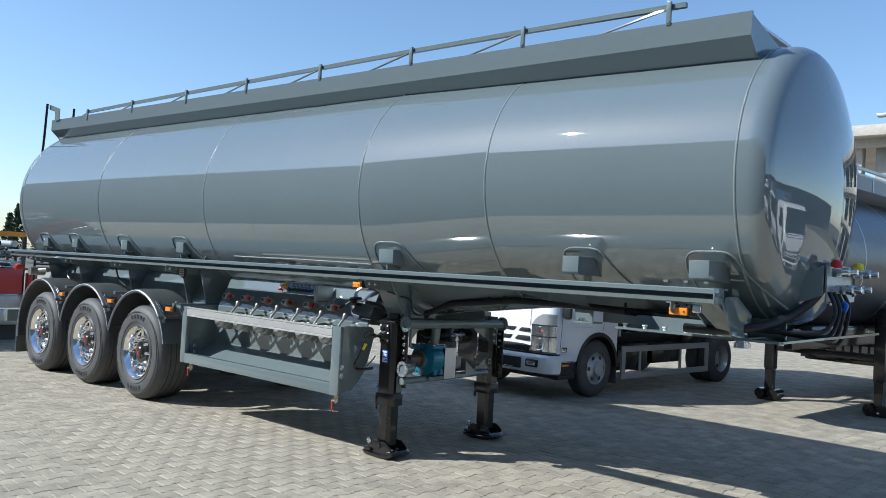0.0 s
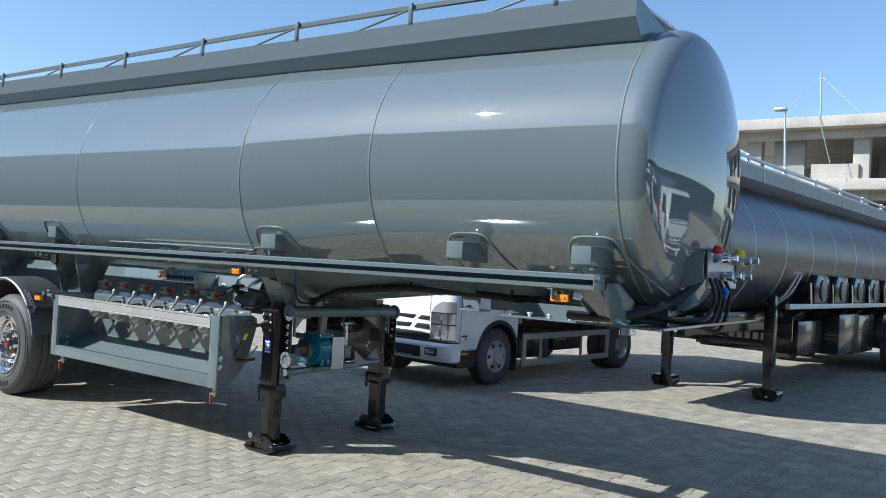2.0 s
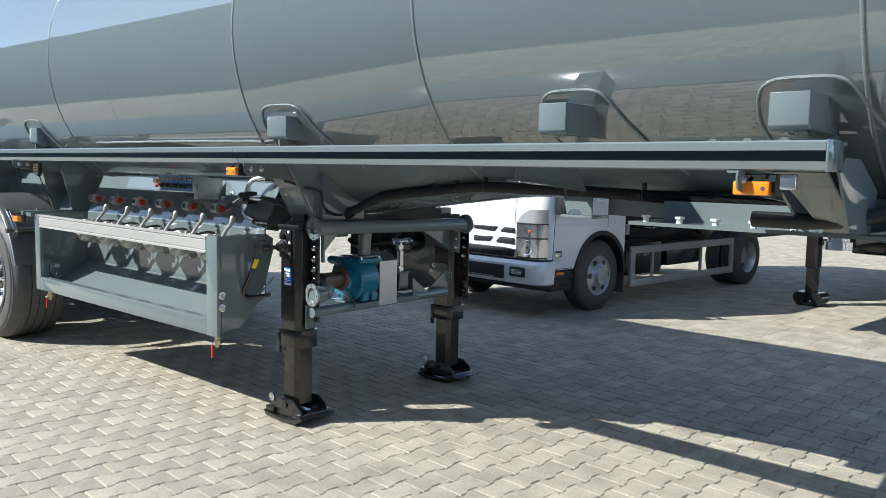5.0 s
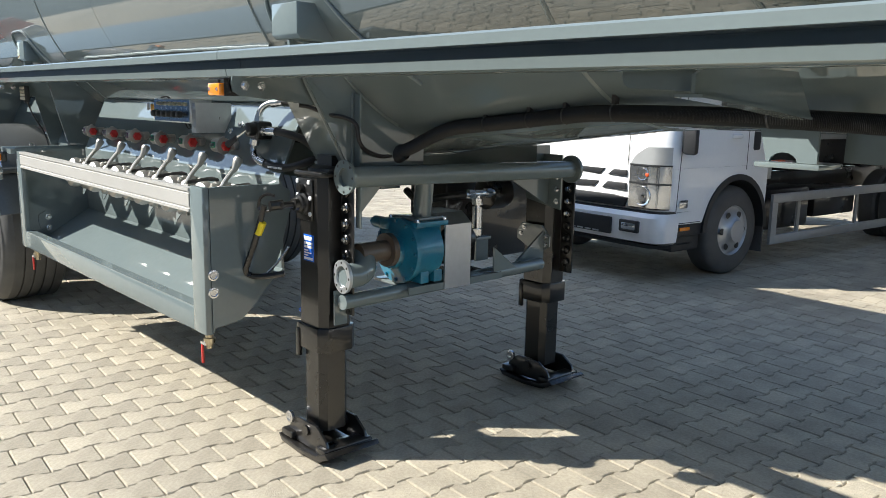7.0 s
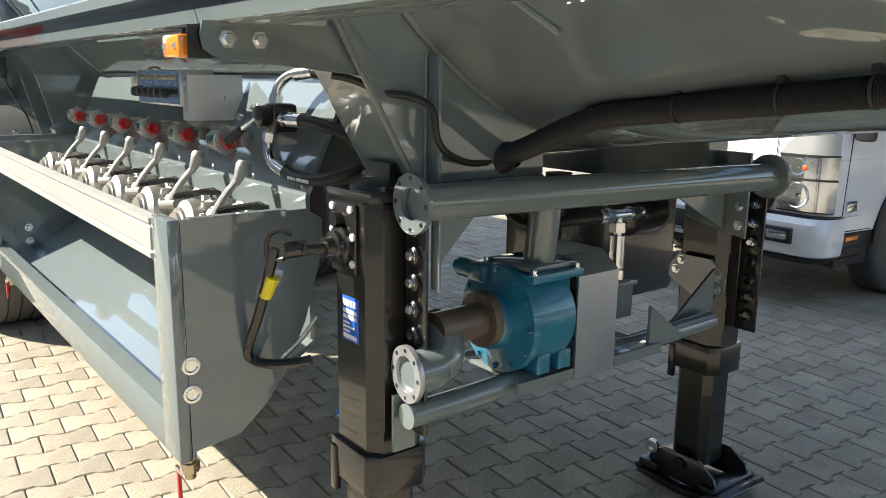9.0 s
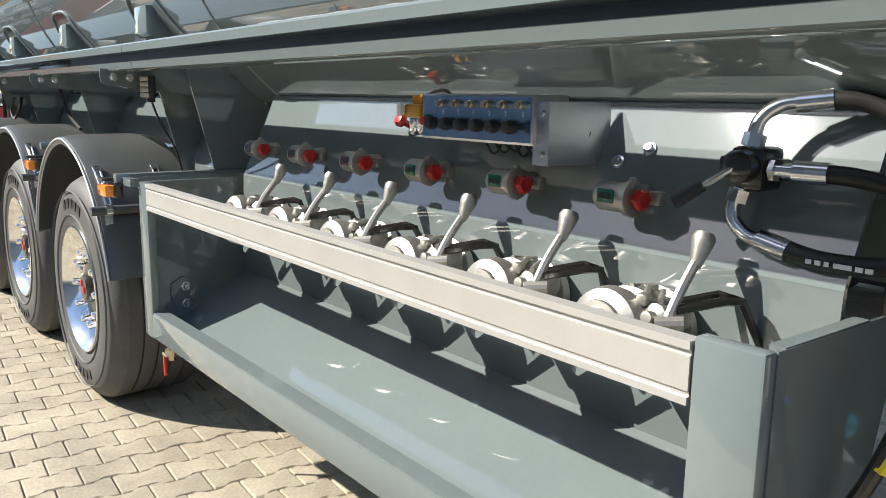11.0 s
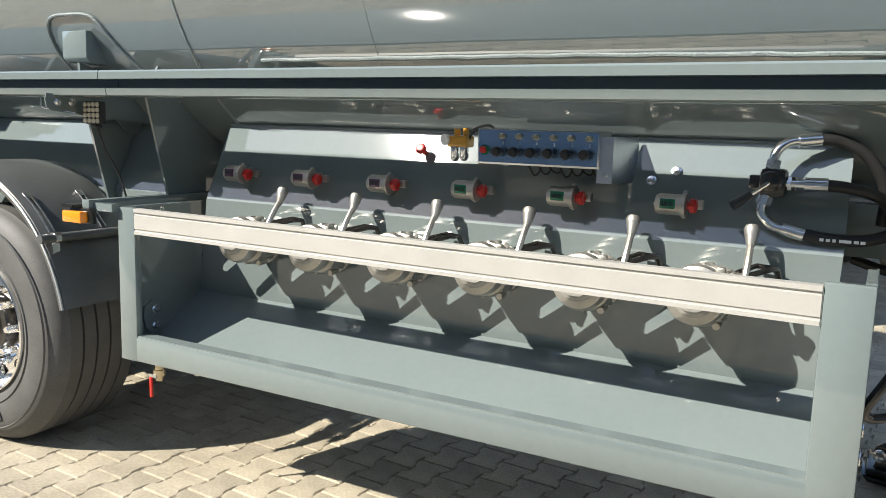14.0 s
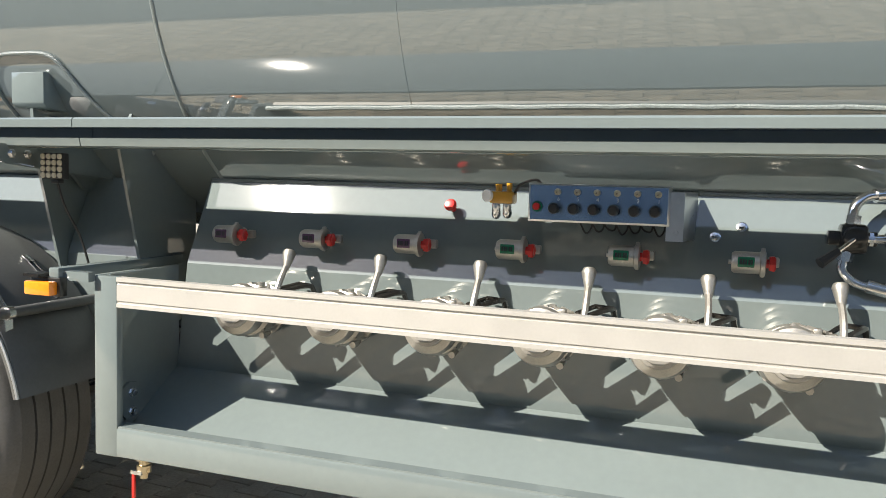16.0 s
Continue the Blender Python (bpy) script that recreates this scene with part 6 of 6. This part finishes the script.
# ---- red truck rear at the far end ----
red = thing("flatbed_truck", (-15.4, 4.4, 0), label="red flatbed truck rear loaded with dark pipe racks", category="truck")
bm = B()
box(bm, -20.0, -14.72, 3.2, 5.95, 0.58, 0.80, 0.02)
part("bed", bm, GALV, red)
bm = B()
box(bm, -14.74, -14.66, 3.2, 5.75, 0.82, 1.25, 0.01)
part("tail_board", bm, TRUCKRED, red)
bm = B()
box(bm, -14.74, -14.62, 5.82, 5.98, 0.40, 1.18, 0.01)
part("corner_post", bm, TRUCKRED, red)
bm = B()
box(bm, -14.80, -14.62, 3.2, 5.95, 0.30, 0.56, 0.02)
part("rear_bumper", bm, GALV, red)
bm = B()
box(bm, -14.62, -14.60, 5.48, 5.72, 0.38, 0.48, 0.01)
part("tail_lamp", bm, RED, red)
bm = B()
box(bm, -14.84, -14.80, 5.0, 5.75, 0.03, 0.32, 0.01)
row_of("mud_flap", bm, RUBBER, red, [(0, -1.6, 0)])
for y in (3.5, 5.5):
    bm = B()
    turned(bm, [(0, 0), (0.48, 0), (0.50, 0.03), (0.50, 0.28), (0, 0.28)], (-15.9, y - 0.14, 0.50), (0, 1, 0), 32)
    part("wheel", bm, RUBBER, red)
rack = thing("pipe_rack", (-17.5, 4.6, 0.80), label="dark blue steel rack with stacked pipes on a flatbed", category="rack")
for y in (3.4, 4.6, 5.85):
    for x in (-19.5, -14.95):
        bm = B()
        box(bm, x - 0.03, x + 0.03, y - 0.03, y + 0.03, 0.80, 1.95)
        part("upright", bm, BLACK, rack)
for k in range(3):
    for j in range(9):
        bm = B()
        rod(bm, (-19.6, 3.5 + 0.27 * j, 1.33 + 0.17 * k), (-14.85, 3.5 + 0.27 * j, 1.33 + 0.17 * k), 0.055, 10)
        part("pipe", bm, GALV if (j + k) % 3 else BLACK, rack)
bm = B()
box(bm, -15.0, -14.9, 3.3, 5.95, 1.80, 1.88)
part("cross_beam", bm, ORANGE, rack)
bm = B()
box(bm, -19.6, -14.9, 3.3, 5.95, 1.22, 1.26)
part("base", bm, BLACK, rack)

# ---- unfinished concrete building, lamp post and mast ----
bld = thing("concrete_building", (0, 52, 0), label="unfinished concrete building with open floors and bare columns", category="building")
for z0, z1, y0 in ((9.45, 10.0, 44.0), (6.35, 6.9, 44.6), (3.1, 3.6, 44.6)):
    bm = B()
    box(bm, -14.2, 9.5, y0, 62, z0, z1, 0.03)
    part("floor_slab", bm, CONCRETE, bld)
    bm = B()
    box(bm, -14.0, 9.4, y0 + 0.8, y0 + 1.2, z0 - 0.45, z0)
    part("edge_beam", bm, CONCRETE, bld)
bm = B()
box(bm, -12.4, -11.65, 45.2, 45.9, -0.02, 9.45, 0.02)
row_of("column", bm, CONCRETE, bld, [(5.2 * k, 0, 0) for k in range(1, 5)] + [(5.2 * k, 9, 0) for k in range(5)])
bm = B()
box(bm, -11.1, -9.55, 45.6, 46.0, 6.9, 9.1)
row_of("block_wall", bm, BLOCK, bld, [(9.6, 0, 0), (0, 0, -3.3), (9, 3, -3.3)])
bm = B()
box(bm, -9.1, -6.9, 45.0, 45.25, 6.9, 7.7)
row_of("parapet", bm, CONCRETE, bld, [(8, 0, 0), (11, 0, -3.3)])
bm = B()
box(bm, -14, 9.4, 60, 60.4, -0.02, 9.4)
part("rear_wall", bm, BLOCK, bld)
bm = B()
rod(bm, (-8.72, 44.8, 10.0), (-8.78, 44.8, 12.4), 0.05, 8)
mast = tagged(part("mast", bm, GALV), label="thin guyed steel mast on the concrete roof edge", category="mast")
for pts in ([(-8.78, 44.8, 12.2), (-10.9, 44.6, 10.0)], [(-8.78, 44.8, 12.2), (-6.7, 44.6, 10.0)], [(-8.7, 43.9, 10.2), (-8.0, 43.8, 7.6)]):
    bm = B()
    tube(bm, pts, 0.018, 5, curve=False)
    part("guy_wire", bm, GALV, mast)
bm = B()
rod(bm, (-7.0, 31.5, 0), (-7.35, 31.5, 7.9), 0.07, 10, 0.04)
lamp = tagged(part("street_lamp", bm, GALV), label="slim grey steel street lamp with a flat head", category="street lamp")
bm = B()
box(bm, -7.70, -7.28, 31.35, 31.65, 7.85, 7.97, 0.03)
part("lamp_head", bm, GALV, lamp)

# far side fence line, grass and trees
bm = B()
for k in range(900):
    x, y = rng.uniform(-4, 14), rng.uniform(33, 40)
    hgt, a = rng.uniform(0.15, 0.5), rng.uniform(0, 6.28)
    p = Vector((x, y, -0.02))
    d = Vector((math.cos(a), math.sin(a), 0)) * 0.05
    bm.faces.new([bm.verts.new(p - d), bm.verts.new(p + d), bm.verts.new(p + Vector((rng.uniform(-.1, .1), rng.uniform(-.1, .1), hgt)))])
tagged(part("grass", bm, GRASS), label="dry grass strip beyond the paved yard", category="grass", kind="stuff")


def conifer(x, y, h, seed):
    r = random.Random(seed)
    bm = B()
    rod(bm, (x, y, -0.03), (x, y, h * 0.95), 0.16, 8, 0.03)
    tree = tagged(part("tree", bm, BARK), label="dark green conifer beyond the yard", category="tree", group="conifers")
    bm = B()
    for k in range(1500):
        u = r.random() ** 0.8
        z = h * (0.08 + 0.92 * u)
        rad = (1 - u) * h * 0.26 * r.uniform(0.35, 1.0) + 0.05
        a = r.uniform(0, 6.283)
        p = Vector((x + rad * math.cos(a), y + rad * math.sin(a), z - 0.15 * rad))
        s2 = r.uniform(0.10, 0.26)
        vs = [bm.verts.new(p + Vector((r.uniform(-1, 1), r.uniform(-1, 1), r.uniform(-0.6, 0.4))) * s2) for _ in range(4)]
        for f in ((0, 1, 2), (0, 2, 3), (0, 3, 1)):
            bm.faces.new([vs[i] for i in f])
    part("crown", bm, NEEDLE, tree)


for i, (x, y, h) in enumerate(((-88, 29.8, 6.2), (-90, 31.2, 5.4), (-86, 32.2, 5.9), (-93, 34, 5.2), (-90, 27.5, 6.6), (-89, 36, 6.0))):
    conifer(x, y, h, i)

# plain hall that closes the yard behind the camera
bm = B()
box(bm, -110, 30, -11, -10, -0.02, 12.0, 0)
tagged(part("wall_south", bm, HALLWALL), label="long grey hall wall across the yard", category="wall", kind="structure")

# Unseen dark screen, added only to darken what the front head reflects.
bm = B()
box(bm, 30, 31, -10, 70, -0.02, 5.5, 0)
tagged(part("wall_east", bm, DARKSCREEN), label="unseen dark screen added to darken reflections in the tank's front head", category="wall", kind="structure")

# ---- block paving ----
PL, PW, GAP, TURN_P = 0.195, 0.145, 0.004, radians(-4.0)
yard = tagged(new("pavement"), label="grey-beige interlocking concrete block paving", category="pavement", kind="structure")
WIDE, WAIST, TOP = 0.0825, 0.0625, 0.0


def outline(inset):
    g = GAP / 2 + inset
    l = PL / 2 - g
    w, n = WIDE - g, WAIST - g
    ys = (l, 0.050, 0.030)
    right = [(w, l), (w, ys[1]), (n, ys[2]), (n, -ys[2]), (w, -ys[1]), (w, -l)]
    return right + [(-x, y) for x, y in reversed(right)]


def paver_shape(chamfer):
    top = [(x, y, TOP) for x, y in outline(0.005 if chamfer else 0.0)]
    k = len(top)
    v = top + [(x, y, TOP - 0.005) for x, y in outline(0.0)] + [(x, y, -0.03) for x, y in outline(0.0)] if chamfer else top + [(x, y, -0.03) for x, y in outline(0.0)]
    f = [tuple(range(k))[::-1]]
    for lvl in range(2 if chamfer else 1):
        for i in range(k):
            j = (i + 1) % k
            f.append((lvl * k + i, lvl * k + j, (lvl + 1) * k + j, (lvl + 1) * k + i))
    return np.array(v), f


def places(x0, x1, y0, y1):
    c, s2 = math.cos(TURN_P), math.sin(TURN_P)
    out = []
    n = int(60 / PW)
    for i in range(-n, n):
        for j in range(-170, 170):
            a, b = i * PW, j * PL + (PL / 2 if i % 2 else 0)
            x, y = -5.93 + c * a - s2 * b, 4.547 + s2 * a + c * b
            if x0 <= x < x1 and y0 <= y < y1:
                out.append((x, y))
    return out


NEAR = (-7.6, -4.75, 3.25, 5.95)
def in_near(p):
    return NEAR[0] <= p[0] < NEAR[1] and NEAR[2] <= p[1] < NEAR[3]


rot = np.array([[math.cos(TURN_P), -math.sin(TURN_P)], [math.sin(TURN_P), math.cos(TURN_P)]])
pv, pf = paver_shape(True)
me = bpy.data.meshes.new("paver")
me.from_pydata(pv.tolist(), [], pf)
me.materials.append(PAVER)
for x, y in places(*NEAR):
    o = new("paver", me)
    o.parent = yard
    o.matrix_basis = Matrix.Translation((x, y, rng.uniform(-0.0015, 0.001))) @ Matrix.Rotation(TURN_P + rng.uniform(-0.006, 0.006), 4, "Z") @ Matrix.Rotation(rng.uniform(-0.006, 0.006), 4, "X")


def paving_field(name, pts, chamfer):
    v, f = paver_shape(chamfer)
    n = len(v)
    allv, allf = [], []
    for i, (x, y) in enumerate(pts):
        a = rng.uniform(-0.006, 0.006)
        q = v.copy()
        q[:, :2] = v[:, :2] @ (rot @ np.array([[1, -a], [a, 1]])).T
        q[:, 0] += x
        q[:, 1] += y
        q[:, 2] += rng.uniform(-0.002, 0.001) + q[:, 2] * 0
        allv.append(q)
        allf += [tuple(k + i * n for k in g) for g in f]
    m = bpy.data.meshes.new(name)
    m.from_pydata(np.concatenate(allv).tolist(), [], allf)
    m.materials.append(PAVER_JOINED)
    o = new(name, m)
    o.parent = yard
    return tagged(o, kind="stuff")


PAVER_JOINED = PAVER.copy()
for nd in list(PAVER_JOINED.node_tree.nodes):
    if nd.type == "OBJECT_INFO":
        g = PAVER_JOINED.node_tree.nodes.new("ShaderNodeNewGeometry")
        for ln in list(nd.outputs["Random"].links):
            PAVER_JOINED.node_tree.links.new(g.outputs["Random Per Island"], ln.to_socket)
        PAVER_JOINED.node_tree.nodes.remove(nd)
paving_field("paving_near", [p for p in places(-11, 1, 1.2, 9.0) if not in_near(p)], True)
paving_field("paving_far", [p for p in places(-17, 5, 1.2, 24) if not (-11 <= p[0] < 1 and p[1] < 9.0)], False)
bm = B()
box(bm, -60, 40, -39.9, 1.25, -0.03, -0.004), box(bm, -60, -17.05, 1.25, 34, -0.03, -0.004), box(bm, 5.05, 40, 1.25, 34, -0.03, -0.004), box(bm, -17.05, 5.05, 23.95, 34, -0.03, -0.004)
part("paving_apron", bm, PAVER, yard)
